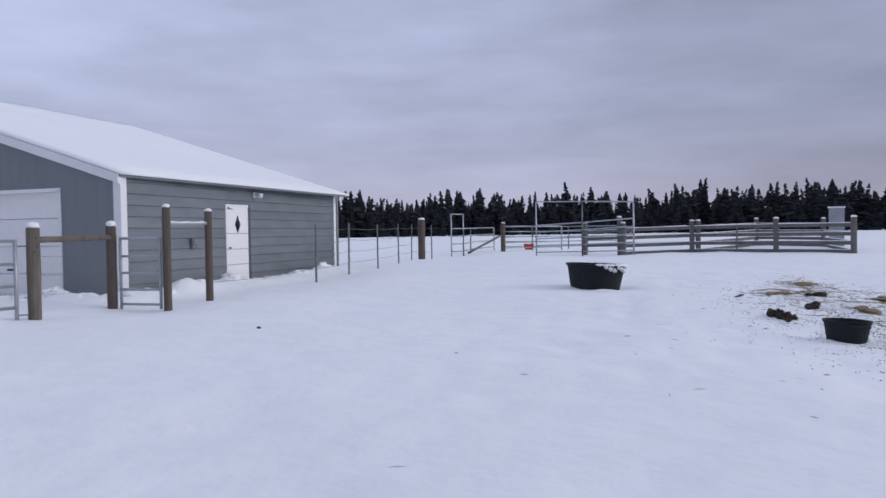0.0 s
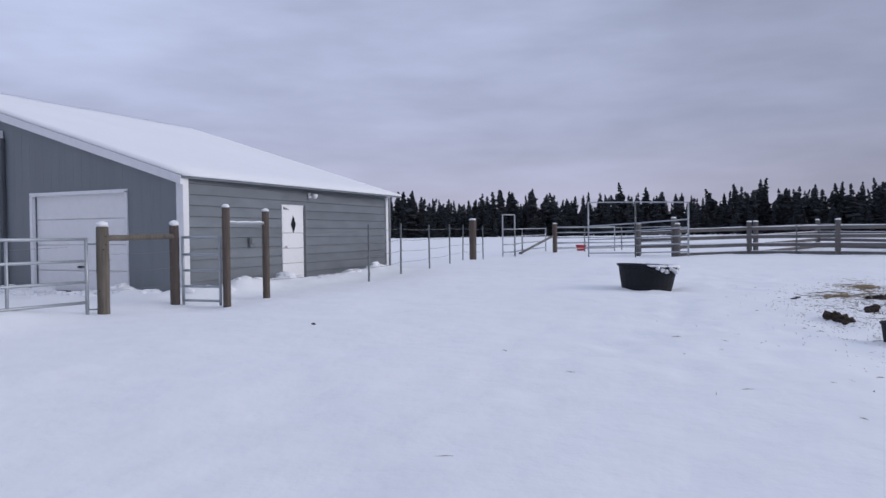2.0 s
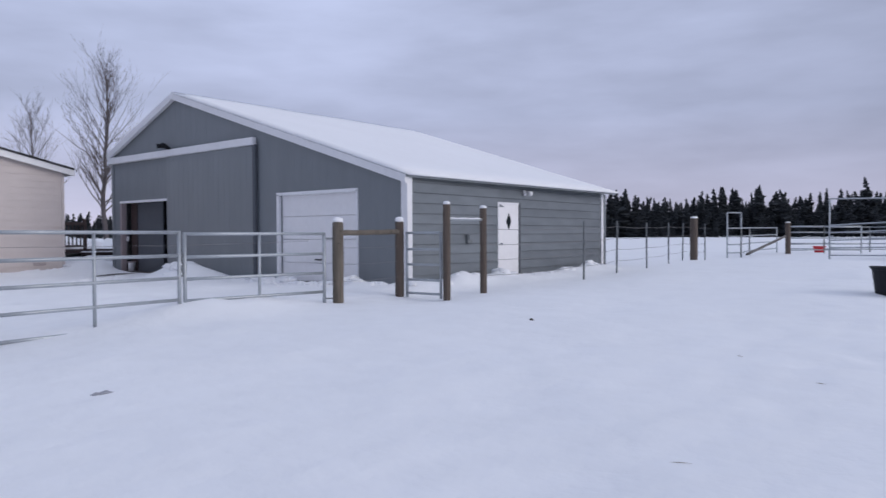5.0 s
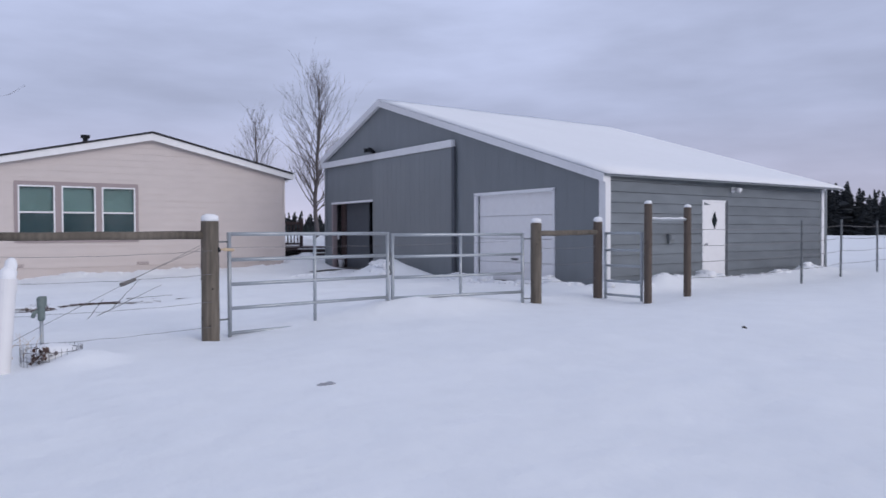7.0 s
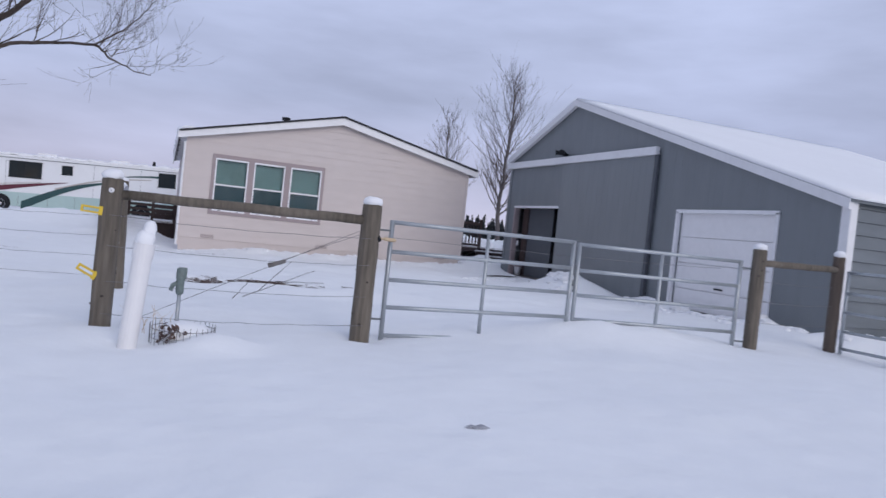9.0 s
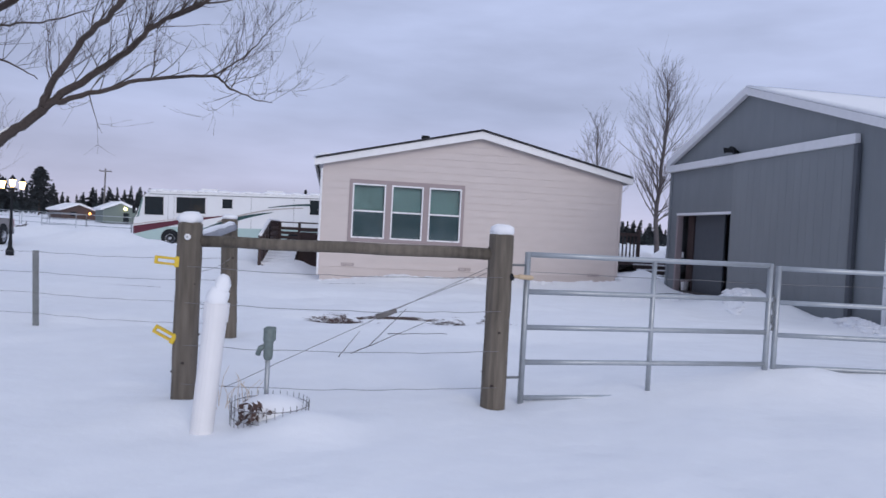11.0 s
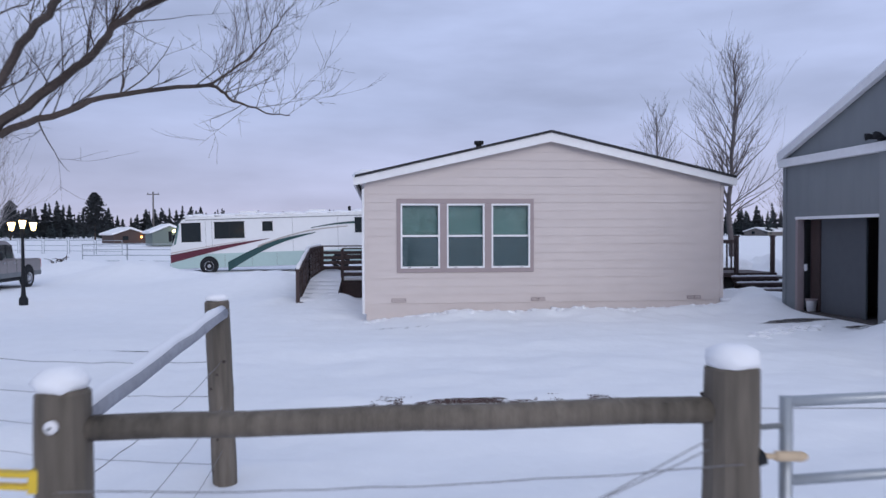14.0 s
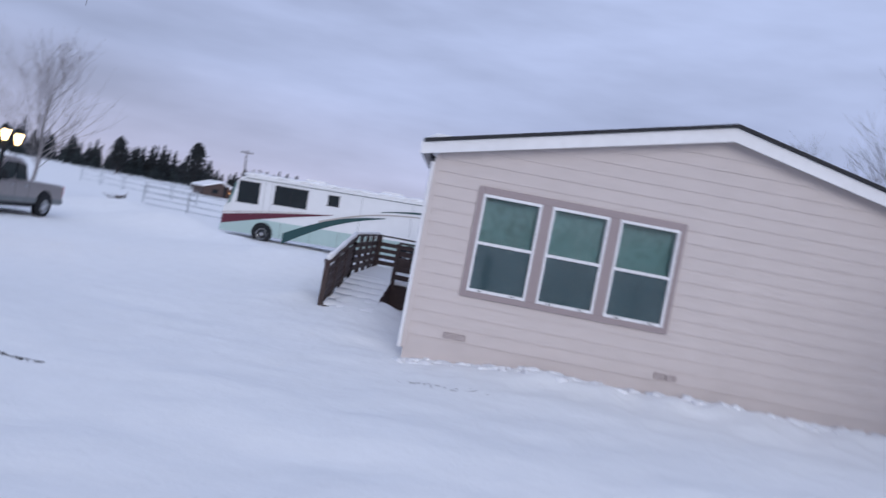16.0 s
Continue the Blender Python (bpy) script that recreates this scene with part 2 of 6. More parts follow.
def lathe(bm, profile, sides=16, centre=(0, 0, 0), wobble=0.0, rng=None):
    """A turned form from (radius, height) pairs."""
    rings = []
    for r, z in profile:
        rings.append([bm.verts.new((centre[0] + r * math.cos(k * math.tau / sides) * (1 + (rng.uniform(-wobble, wobble) if rng else 0)),
                                    centre[1] + r * math.sin(k * math.tau / sides) * (1 + (rng.uniform(-wobble, wobble) if rng else 0)), centre[2] + z)) for k in range(sides)])
    for a, b in zip(rings, rings[1:]):
        for k in range(sides):
            bm.faces.new((a[k], a[(k + 1) % sides], b[(k + 1) % sides], b[k]))
    bm.faces.new(rings[0][::-1])
    bm.faces.new(rings[-1])
    return bm


def lump(bm, centre, size, seed=0, rough=0.25, cuts=2):
    """An uneven rounded clod or drift."""
    res = bmesh.ops.create_icosphere(bm, subdivisions=cuts, radius=1.0)
    for v in res["verts"]:
        k = 1 + rough * noise.noise(v.co * 1.7 + Vector((seed * 3.1, seed * 1.7, 0))) + rough * 0.5 * noise.noise(v.co * 4.1 + Vector((seed, 0, seed)))
        v.co = Vector((v.co.x * size[0] * k + centre[0], v.co.y * size[1] * k + centre[1], v.co.z * size[2] * k + centre[2]))
    return bm


# ---- ground: one sheet of snow to the horizon ----
def smooth01(t):
    t = np.clip(t, 0, 1)
    return t * t * (3 - 2 * t)


def hash2(i, j):
    s = np.sin(i * 127.1 + j * 311.7) * 43758.5453
    return s - np.floor(s)


def vnoise(x, y):
    i, j = np.floor(x), np.floor(y)
    u, v = smooth01(x - i), smooth01(y - j)
    return (hash2(i, j) * (1 - u) + hash2(i + 1, j) * u) * (1 - v) + (hash2(i, j + 1) * (1 - u) + hash2(i + 1, j + 1) * u) * v


MOUNDS = [  # x, y, reach along x, reach along y, height: ploughed and slid-off snow
    (9.2, 16.3, 0.75, 0.7, 0.36), (9.1, 15.4, 0.7, 0.8, 0.30), (9.3, 17.1, 0.5, 0.5, 0.16),
    (9.5, 21.9, 0.8, 1.2, 0.42), (10.2, 23.5, 1.6, 1.0, 0.25), (9.4, 10.0, 0.5, 0.9, 0.12),
    (11.5, 8.9, 2.0, 0.5, 0.16), (15.5, 9.0, 3.0, 0.5, 0.10), (-3.2, 32.0, 3.5, 3.0, 0.5), (-7.5, 36.0, 2.2, 2.0, 0.35),
    (-9.5, 37.0, 2.0, 1.6, 0.75), (-12.5, 40.0, 3.0, 2.0, 0.8), (-1.9, 25.2, 0.9, 1.6, 0.22), (2.4, 21.2, 1.4, 0.5, 0.10), (5.2, 21.2, 1.8, 0.5, 0.13),
    (7.9, 21.2, 1.0, 0.5, 0.14), (-0.9, 22.6, 1.1, 0.8, 0.10), (-0.2, 8.1, 0.5, 0.4, 0.05), (13.0, 27.0, 1.4, 2.5, 0.9),
    (0.72, 7.52, 0.36, 0.26, 0.13), (-0.3, 11.2, 1.3, 0.9, 0.11), (-0.62, 25.0, 0.75, 1.5, 0.24), (-0.05, 25.0, 0.7, 1.5, 0.16), (17.0, 2.5, 3.0, 2.0, 0.08), (23.0, 5.0, 4.0, 2.5, 0.12),
    (4.95, 8.75, 1.1, 0.75, 0.20), (6.1, 8.65, 0.9, 0.7, 0.12), (8.9, 7.9, 1.1, 1.0, -0.08),      # drift against the gate, trodden walk gate
    (2.2, 8.36, 0.24, 0.22, -0.07), (-0.21, 8.36, 0.2, 0.2, -0.04), (0.05, 7.62, 0.2, 0.2, -0.05), (-0.25, 11.2, 0.3, 0.3, -0.04),      # hollows round posts
    (1.12, 13.45, 0.85, 0.55, -0.08), (3.0, 13.45, 0.95, 0.55, -0.08), (1.3, 12.5, 0.9, 0.45, 0.06), (3.1, 12.4, 1.1, 0.5, 0.07),      # bared beds and the ridge before them
]


def snow_height(x, y):
    """The snow's height over the plan (numpy arrays or numbers)."""
    x, y = np.asarray(x, float), np.asarray(y, float)
    z = 0.30 * (1 - np.exp(-np.maximum(x, 0) / 13.0)) - 0.015
    near = np.exp(-(np.maximum(np.hypot(x - 5, y - 10) - 25, 0) / 40.0) ** 2)
    z = z + near * (0.07 * (vnoise(x * 0.35, y * 0.35) - 0.5) + 0.045 * (vnoise(x * 1.1 + 7, y * 1.1) - 0.5) + 0.02 * (vnoise(x * 3.1, y * 3.1 + 5) - 0.5))
    rough = smooth01((x - 3.0) / 4.0) * smooth01((4.0 - y) / 4.0) * smooth01((22.0 - x) / 6.0)      # trodden part of the paddock
    z = z + rough * 0.07 * (vnoise(x * 4.5, y * 4.5 + 3) - 0.5)
    yard = smooth01((y - 9.5) / 3.0) * smooth01((26 - y) / 4.0) * smooth01((9.3 - x) / 1.5) * smooth01((x + 6) / 4.0)      # driven and shovelled yard
    z = z + yard * (0.09 * (vnoise(x * 0.55 + y * 0.12, y * 1.15 + 9) - 0.5) + 0.05 * (vnoise(x * 1.7, y * 2.6 + 2) - 0.5))
    crumb = np.exp(-((y - 20.9) / 0.55) ** 2) * smooth01((x - 0.3) / 0.6) * smooth01((9.6 - x) / 0.6)
    z = z + crumb * 0.12 * (vnoise(x * 4.0 + 2, y * 4.0) - 0.4)
    along = np.exp(-((x - 9.55) / 0.45) ** 2) * smooth01((y - 9.0) / 0.4) * smooth01((14.5 - y) / 1.0) + np.exp(-((y - 8.95) / 0.4) ** 2) * smooth01((x - 9.3) / 0.4) * smooth01((18.5 - x) / 1.0)
    z = z + along * 0.26 * np.maximum(vnoise(x * 2.3 + 4, y * 2.3 + 1) - 0.3, 0)
    z = z + 0.20 * smooth01((x - 17.0) / 7.0) * smooth01((3.5 - y) / 3.0) * smooth01((70.0 - x) / 25.0)      # deeper snow round the corral
    for mx, my, rx, ry, h in MOUNDS:
        d = ((x - mx) / rx) ** 2 + ((y - my) / ry) ** 2
        z = z + h * np.exp(-d * 1.3) * (0.8 + 0.4 * vnoise(x * 3.3 + mx, y * 3.3 + my))
    inside = smooth01((x - 9.75) / 0.25) * smooth01((y - 9.2) / 0.3) * smooth01((21.6 - y) / 0.3) * smooth01((19 - x) / 0.5)
    return z * (1 - inside) + 0.12 * inside


def gz(x, y):
    return float(snow_height(x, y))


def axis_steps(lo, hi, step, reach, grow):
    mid = list(np.arange(lo, hi + 1e-6, step))
    up, d = [], step
    while (up[-1] if up else hi) < reach:
        d *= grow
        up.append((up[-1] if up else hi) + d)
    down, d = [], step
    while (down[-1] if down else lo) > -reach:
        d *= grow
        down.append((down[-1] if down else lo) - d)
    return np.array(down[::-1] + mid + up)


gx, gy = axis_steps(-6, 20, 0.13, 2500, 1.09), axis_steps(-8, 26, 0.13, 2500, 1.09)
GX, GY = np.meshgrid(gx, gy)
GZ = snow_height(GX, GY)
nx, ny = len(gx), len(gy)
idx = np.arange(nx * ny).reshape(ny, nx)
quads = np.stack([idx[:-1, :-1], idx[:-1, 1:], idx[1:, 1:], idx[1:, :-1]], -1).reshape(-1, 4)
gme = bpy.data.meshes.new("ground")
gme.from_pydata(np.stack([GX, GY, GZ], -1).reshape(-1, 3).tolist(), [], quads.tolist())
gme.materials.append(SNOW)
gme.polygons.foreach_set("use_smooth", [True] * len(gme.polygons))
ground = tagged(new("ground", gme), "deep soft snow over yard, paddock and open field", "snow", kind="structure")


# ---- barn ----
BX, BR, BL, BRIDGE = 10.0, 9.42, 21.36, 17.77          # gable plane, near side wall, far side wall, ridge
ZR, ZL, ZT = 2.31, 3.58, 4.90                          # wall tops and ridge


def barn_top(y):
    return ZT - (ZT - ZR) * (BRIDGE - y) / (BRIDGE - BR) if y < BRIDGE else ZT - (ZT - ZL) * (y - BRIDGE) / (BL - BRIDGE)


barn = thing("barn", "grey metal-clad barn with white trim and snowy roof", "barn")


def gable_panel(y0, y1, z0):
    bm = bmesh.new()
    mid = [(BRIDGE, barn_top(BRIDGE) - 0.03)] if y0 < BRIDGE < y1 else []
    pts = [(y0, z0), (y1, z0), (y1, barn_top(y1) - 0.03), *mid, (y0, barn_top(y0) - 0.03)]
    prism(bm, pts, "x", BX, BX + 0.10)
    y = y0 + 0.06
    while y < y1 - 0.04:
        box(bm, BX - 0.0014, y, z0 + 0.01, BX + 0.001, y + 0.018, min(barn_top(y), barn_top(y + 0.018)) - 0.04)
        y += 0.23
    return part("metal_panel", bm, STEEL_GREY, barn)


for y0, y1, z0 in ((BR, 10.82, -0.2), (10.82, 13.38, 2.08), (13.38, 18.22, -0.2), (18.22, 20.80, 2.15), (20.80, BL, -0.2)):
    k = max(1, round((y1 - y0) / 0.92))
    for i in range(k):
        a, b = y0 + (y1 - y0) * i / k, y0 + (y1 - y0) * (i + 1) / k
        gable_panel(a + 0.0005, b - 0.0005, z0)

FARX, FARY = 18.5, 9.70                                 # far end of the near side wall


def side_y(x):
    return BR + (FARY - BR) * (x - BX) / (FARX - BX)


def lap_board(x0, x1, z0, z1):
    bm = bmesh.new()
    vs = []
    for x in (x0, x1):
        y = side_y(x)
        vs.append([bm.verts.new(p) for p in ((x, y - 0.030, z0), (x, y - 0.004, z1), (x, y + 0.10, z1), (x, y + 0.10, z0))])
    a, b = vs
    for i in range(4):
        bm.faces.new((a[i], a[(i + 1) % 4], b[(i + 1) % 4], b[i]))
    bm.faces.new(a[::-1])
    bm.faces.new(b)
    bmesh.ops.recalc_face_normals(bm, faces=bm.faces)
    return part("lap_board", bm, STEEL_LAP, barn, "dull silver-grey lapped metal")


z = -0.25
while z < ZR - 0.05:
    z1 = min(z + 0.205, ZR)
    for x0, x1 in ((BX + 0.13, 13.14), (14.06, FARX)):
        lap_board(x0, x1, z, z1 - 0.003)
    if z > 1.78:
        lap_board(13.14, 14.06, z, z1 - 0.003)
    z += 0.205

part("back_wall", prism(bmesh.new(), [(FARY + 0.12, -0.2), (BL, -0.2), (BL, ZL), (BRIDGE, ZT - 0.05), (FARY + 0.12, ZR)], "x", 18.9, 19.0), STEEL_GREY, barn)
part("side_wall", boxes((BX + 0.12, BL - 0.1, -0.2, 18.9, BL - 0.005, ZL - 0.02)), STEEL_GREY, barn)
part("barn_floor", boxes((BX + 0.02, BR + 0.2, -0.1, 18.8, BL - 0.15, 0.155)), CONCRETE, barn, "damp dark concrete slab")
part("corner_trim", boxes((BX - 0.022, BR - 0.04, -0.1, BX + 0.128, BR + 0.13, ZR - 0.02), bevel=0.006), TRIM, barn)
part("corner_trim", boxes((BX - 0.022, BL - 0.10, -0.1, BX + 0.11, BL + 0.03, ZL - 0.05), bevel=0.006), STEEL_GREY, barn)
part("corner_trim", boxes((FARX - 0.10, FARY - 0.05, -0.1, FARX + 0.03, FARY + 0.1, ZR - 0.02)), TRIM, barn)


def roof_slab(name, ya, za, yb, zb, xa0, xa1, xb0, xb1, thick, lift, material, parent, soft=0.0):
    """A sloping slab from line a (low) to line b (ridge)."""
    bm = bmesh.new()
    n, m = 14, 26
    top, low = {}, {}
    for i in range(n + 1):
        t = i / n
        for j in range(m + 1):
            s = j / m
            x = (xa0 + (xb0 - xa0) * t) * (1 - s) + (xa1 + (xb1 - xa1) * t) * s
            y, zz = ya + (yb - ya) * t, za + (zb - za) * t + lift
            edge = min(t, s, 1 - s) if soft else 1
            h = thick + (soft * (noise.noise(Vector((x * 0.6, y * 0.6, 3))) * 0.6) if soft else 0)
            if soft and edge < 0.02:
                h *= 0.75
            top[i, j], low[i, j] = bm.verts.new((x, y, zz + h)), bm.verts.new((x, y, zz))
    for i in range(n):
        for j in range(m):
            bm.faces.new((top[i, j], top[i, j + 1], top[i + 1, j + 1], top[i + 1, j]))
            bm.faces.new((low[i, j], low[i + 1, j], low[i + 1, j + 1], low[i, j + 1]))
    for i in range(n):
        bm.faces.new((top[i, 0], top[i + 1, 0], low[i + 1, 0], low[i, 0]))
        bm.faces.new((top[i, m], low[i, m], low[i + 1, m], top[i + 1, m]))
    for j in range(m):
        bm.faces.new((top[0, j], low[0, j], low[0, j + 1], top[0, j + 1]))
        bm.faces.new((top[n, j], top[n, j + 1], low[n, j + 1], low[n, j]))
    bmesh.ops.recalc_face_normals(bm, faces=bm.faces)
    return finish(name, bm, material, parent, smooth=bool(soft))


roof_slab("roof", BR - 0.10, ZR - 0.03, BRIDGE, ZT, BX - 0.10, FARX + 0.15, BX - 0.10, 19.4, 0.05, 0, STEEL_GREY, barn)
roof_slab("roof", BL + 0.10, ZL - 0.04, BRIDGE, ZT, BX - 0.10, 19.4, BX - 0.10, 19.4, 0.05, 0, TRIM, barn)
tagged(roof_slab("snow_cover", BR - 0.14, ZR - 0.045, BRIDGE, ZT, BX - 0.11, FARX + 0.17, BX - 0.11, 19.4, 0.06, 0.055, SNOW_SOFT, None, soft=0.03),
       "smooth blanket of snow on the barn roof", "snow", kind="stuff")
tagged(roof_slab("snow_cover", BL + 0.12, ZL - 0.045, BRIDGE, ZT, BX - 0.11, 19.4, BX - 0.11, 19.4, 0.06, 0.055, SNOW_SOFT, None, soft=0.03),
       "smooth blanket of snow on the barn roof", "snow", kind="stuff")


def rake(ya, za, yb, zb):
    bm = bmesh.new()
    prism(bm, [(ya, za), (yb, zb), (yb, zb - 0.16), (ya, za - 0.16)], "x", BX - 0.125, BX - 0.02)
    part("rake_trim", bm, TRIM, barn)


rake(BR - 0.08, ZR + 0.02, BRIDGE, ZT + 0.05)
rake(BL + 0.10, ZL + 0.01, BRIDGE, ZT + 0.05)
part("door_track", boxes((BX - 0.14, 14.2, 3.30, BX - 0.014, BL + 0.03, 3.48), bevel=0.01), TRIM, barn, "white boxed sliding-door track")
slide = part("sliding_door", boxes((BX - 0.075, 14.26, 0.12, BX - 0.02, 18.16, 3.30), bevel=0.004), DOOR_GREY, barn, "pale grey sliding barn door")
for i in range(17):
    part("rib", boxes((BX - 0.077, 14.3 + i * 0.232, 0.14, BX - 0.0745, 14.325 + i * 0.232, 3.29)), DOOR_GREY, slide)
part("door_post", boxes((BX - 0.10, 14.16, 0.1, BX - 0.013, 14.26, 3.31), bevel=0.01), GREY_IN, barn, "dark edge post of sliding door")
# open doorway
part("door_casing", boxes((BX - 0.03, 18.15, 2.13, BX + 0.12, 20.88, 2.19)), TRIM, barn)
part("door_casing", boxes((BX - 0.03, 20.78, 0.1, BX + 0.12, 20.86, 2.13)), TAUPE, barn)
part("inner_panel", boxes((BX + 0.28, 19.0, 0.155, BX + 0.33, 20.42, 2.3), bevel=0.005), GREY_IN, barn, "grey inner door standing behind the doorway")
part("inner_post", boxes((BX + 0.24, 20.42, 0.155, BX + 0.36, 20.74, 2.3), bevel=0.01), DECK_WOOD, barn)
# added near-black sheet: the barn's inner gloom put into its colour
part("shade_backing", prism(bmesh.new(), [(BR + 0.3, 0.155), (BL - 0.2, 0.155), (BL - 0.2, 3.2), (BRIDGE, 3.2), (12.5, 3.0), (BR + 0.3, 2.2)], "x", BX + 2.2, BX + 2.25), INNER_SHADE, barn)
part("switch_box", boxes((BX + 0.12, 20.70, 1.02, BX + 0.15, 20.775, 1.16)), TRIM, barn)
# overhead door, closed, in a white casing
for r in ((BX - 0.03, 10.76, 0.1, BX + 0.05, 10.83, 2.10), (BX - 0.03, 13.37, 0.1, BX + 0.05, 13.45, 2.10), (BX - 0.03, 10.76, 2.07, BX + 0.05, 13.45, 2.14)):
    part("door_casing", boxes(r, bevel=0.005), TRIM, barn)
overhead = part("overhead_door", boxes((BX + 0.11, 10.8, -0.1, BX + 0.14, 13.4, 2.1)), DOOR_WHITE, barn, "white sectional overhead door, closed")
for i in range(4):
    part("door_section", boxes((BX + 0.075, 10.83, 0.05 + i * 0.515, BX + 0.11, 13.37, 0.555 + i * 0.515), bevel=0.008), DOOR_WHITE, overhead)
part("door_handle", boxes((BX + 0.045, 12.0, 0.62, BX + 0.076, 12.2, 0.65)), BLACK_RUB, overhead)
# small side door with a diamond light
DX0, DX1 = 13.19, 13.98
yd = side_y(13.6)
mandoor = part("side_door", boxes((DX0, yd - 0.035, -0.1, DX1, yd + 0.02, 1.86), bevel=0.004), DOOR_WHITE, barn, "plain white entry door with a diamond window")
for r in ((DX0 - 0.05, yd - 0.045, -0.1, DX0, yd + 0.05, 1.91), (DX1, yd - 0.045, -0.1, DX1 + 0.08, yd + 0.05, 1.91), (DX0, yd - 0.045, 1.86, DX1, yd + 0.05, 1.91)):
    part("door_frame", boxes(r), GREY_IN if r[0] == DX1 else TRIM, barn)
bm = prism(bmesh.new(), [(13.57, 1.28), (13.66, 1.47), (13.57, 1.66), (13.48, 1.47)], "y", yd - 0.05, yd - 0.03)
part("diamond_window", bm, AUTO_GLASS, mandoor)
part("door_knob", lump(bmesh.new(), (DX0 + 0.07, yd - 0.06, 0.95), (0.03, 0.03, 0.03), 1, 0), CHROME, mandoor, smooth=True)

fl = thing("flood_light", "dark twin-head flood light on the barn gable", "outdoor light", pose(BX - 0.02, 18.12, 3.53))
part("bracket", boxes((-0.10, -0.05, -0.03, 0.015, 0.05, 0.04), bevel=0.008), BLACK_RUB, fl)
for s in (-1, 1):
    part("lamp_head", tube(bmesh.new(), [(-0.06, s * 0.05, 0.03), (-0.20, s * 0.12, 0.06), (-0.26, s * 0.15, 0.05)], [0.03, 0.055, 0.07], 8), BLACK_RUB, fl, smooth=True)
sl = thing("wall_light", "small white light under the barn eave", "outdoor light", pose(14.28, side_y(14.28) - 0.03, 2.16))
part("base", boxes((-0.05, -0.03, -0.06, 0.05, 0.012, 0.06), bevel=0.008), TRIM, sl)
part("shade", tube(bmesh.new(), [(0, -0.02, 0.02), (0, -0.14, -0.01), (0, -0.2, -0.03)], [0.025, 0.05, 0.06], 8), TRIM, sl, smooth=True)
mb = thing("meter_box", "grey utility outlet on the barn side wall", "outlet box", pose(11.98, side_y(11.98) - 0.03, 1.08))
part("housing", boxes((-0.08, -0.06, -0.10, 0.08, 0.01, 0.10), bevel=0.01), TPOST, mb)
part("cover", boxes((-0.06, -0.085, -0.03, 0.06, -0.06, 0.085), bevel=0.01), STEEL_GREY, mb)
bucket = thing("bucket", "white plastic bucket inside the barn doorway", "bucket", pose(BX + 0.13, 20.52, 0.155) @ Matrix.Scale(0.78, 4))
part("pail", lathe(bmesh.new(), [(0.11, 0), (0.14, 0.33), (0.15, 0.34), (0.135, 0.345), (0.11, 0.05)], 14), PVC, bucket, smooth=True)
part("rim", lathe(bmesh.new(), [(0.148, 0.30), (0.158, 0.31), (0.158, 0.34), (0.148, 0.345)], 14), TAUPE, bucket)

# ---- house ----
HY, HX0, HX1, HRX = 21.69, 0.62, 8.71, 4.70
HEAVE, HRIDGE, HLEN = 2.98, 3.93, 14.0
house = thing("house", "beige lap-sided single-storey house with taupe window trim", "house")


def house_top(x):
    return HRIDGE - (HRIDGE - HEAVE) * abs(x - HRX) / (HRX - HX0 if x < HRX else HX1 - HRX)


part("wall", boxes((HX0 + 0.02, HY + 0.05, 0.0, 1.30, HY + 0.2, HEAVE - 0.02), (4.33, HY + 0.05, 0.0, HX1 - 0.02, HY + 0.2, HEAVE - 0.02),
                   (1.30, HY + 0.05, 0.0, 4.33, HY + 0.2, 1.02), (1.30, HY + 0.05, 2.58, 4.33, HY + 0.2, HEAVE - 0.02)), SIDING, house)
part("wall", boxes((HX0 + 0.02, HY + 0.2, 0.0, HX0 + 0.2, HY + HLEN, HEAVE)), SIDING, house)
part("wall", boxes((HX1 - 0.2, HY + 0.2, 0.0, HX1 - 0.02, HY + HLEN, HEAVE)), SIDING, house)
part("wall", boxes((HX0 + 0.2, HY + HLEN - 0.2, 0.0, HX1 - 0.2, HY + HLEN, HEAVE)), SIDING, house)
part("gable_core", prism(bmesh.new(), [(HX0 + 0.02, HEAVE - 0.02), (HX1 - 0.02, HEAVE - 0.02), (HX1 - 0.02, HEAVE + 0.085), (HRX, HRIDGE + 0.095), (HX0 + 0.02, HEAVE + 0.085)], "y", HY + 0.05, HY + 0.2), SIDING, house)
part("skirting", boxes((HX0 + 0.01, HY + 0.005, -0.1, HX1 - 0.01, HY + 0.05, 0.315)), SIDING, house, "plain beige skirting under the siding")
# added room back and floor, coloured near-black as the unlit room's shade
part("room_back", boxes((HX0 + 0.2, HY + 3.0, 0.3, HX1 - 0.2, HY + 3.1, HEAVE)), INNER_SHADE, house)
part("room_floor", boxes((HX0 + 0.2, HY + 0.2, 0.3, HX1 - 0.2, HY + 3.0, 0.36)), INNER_SHADE, house)


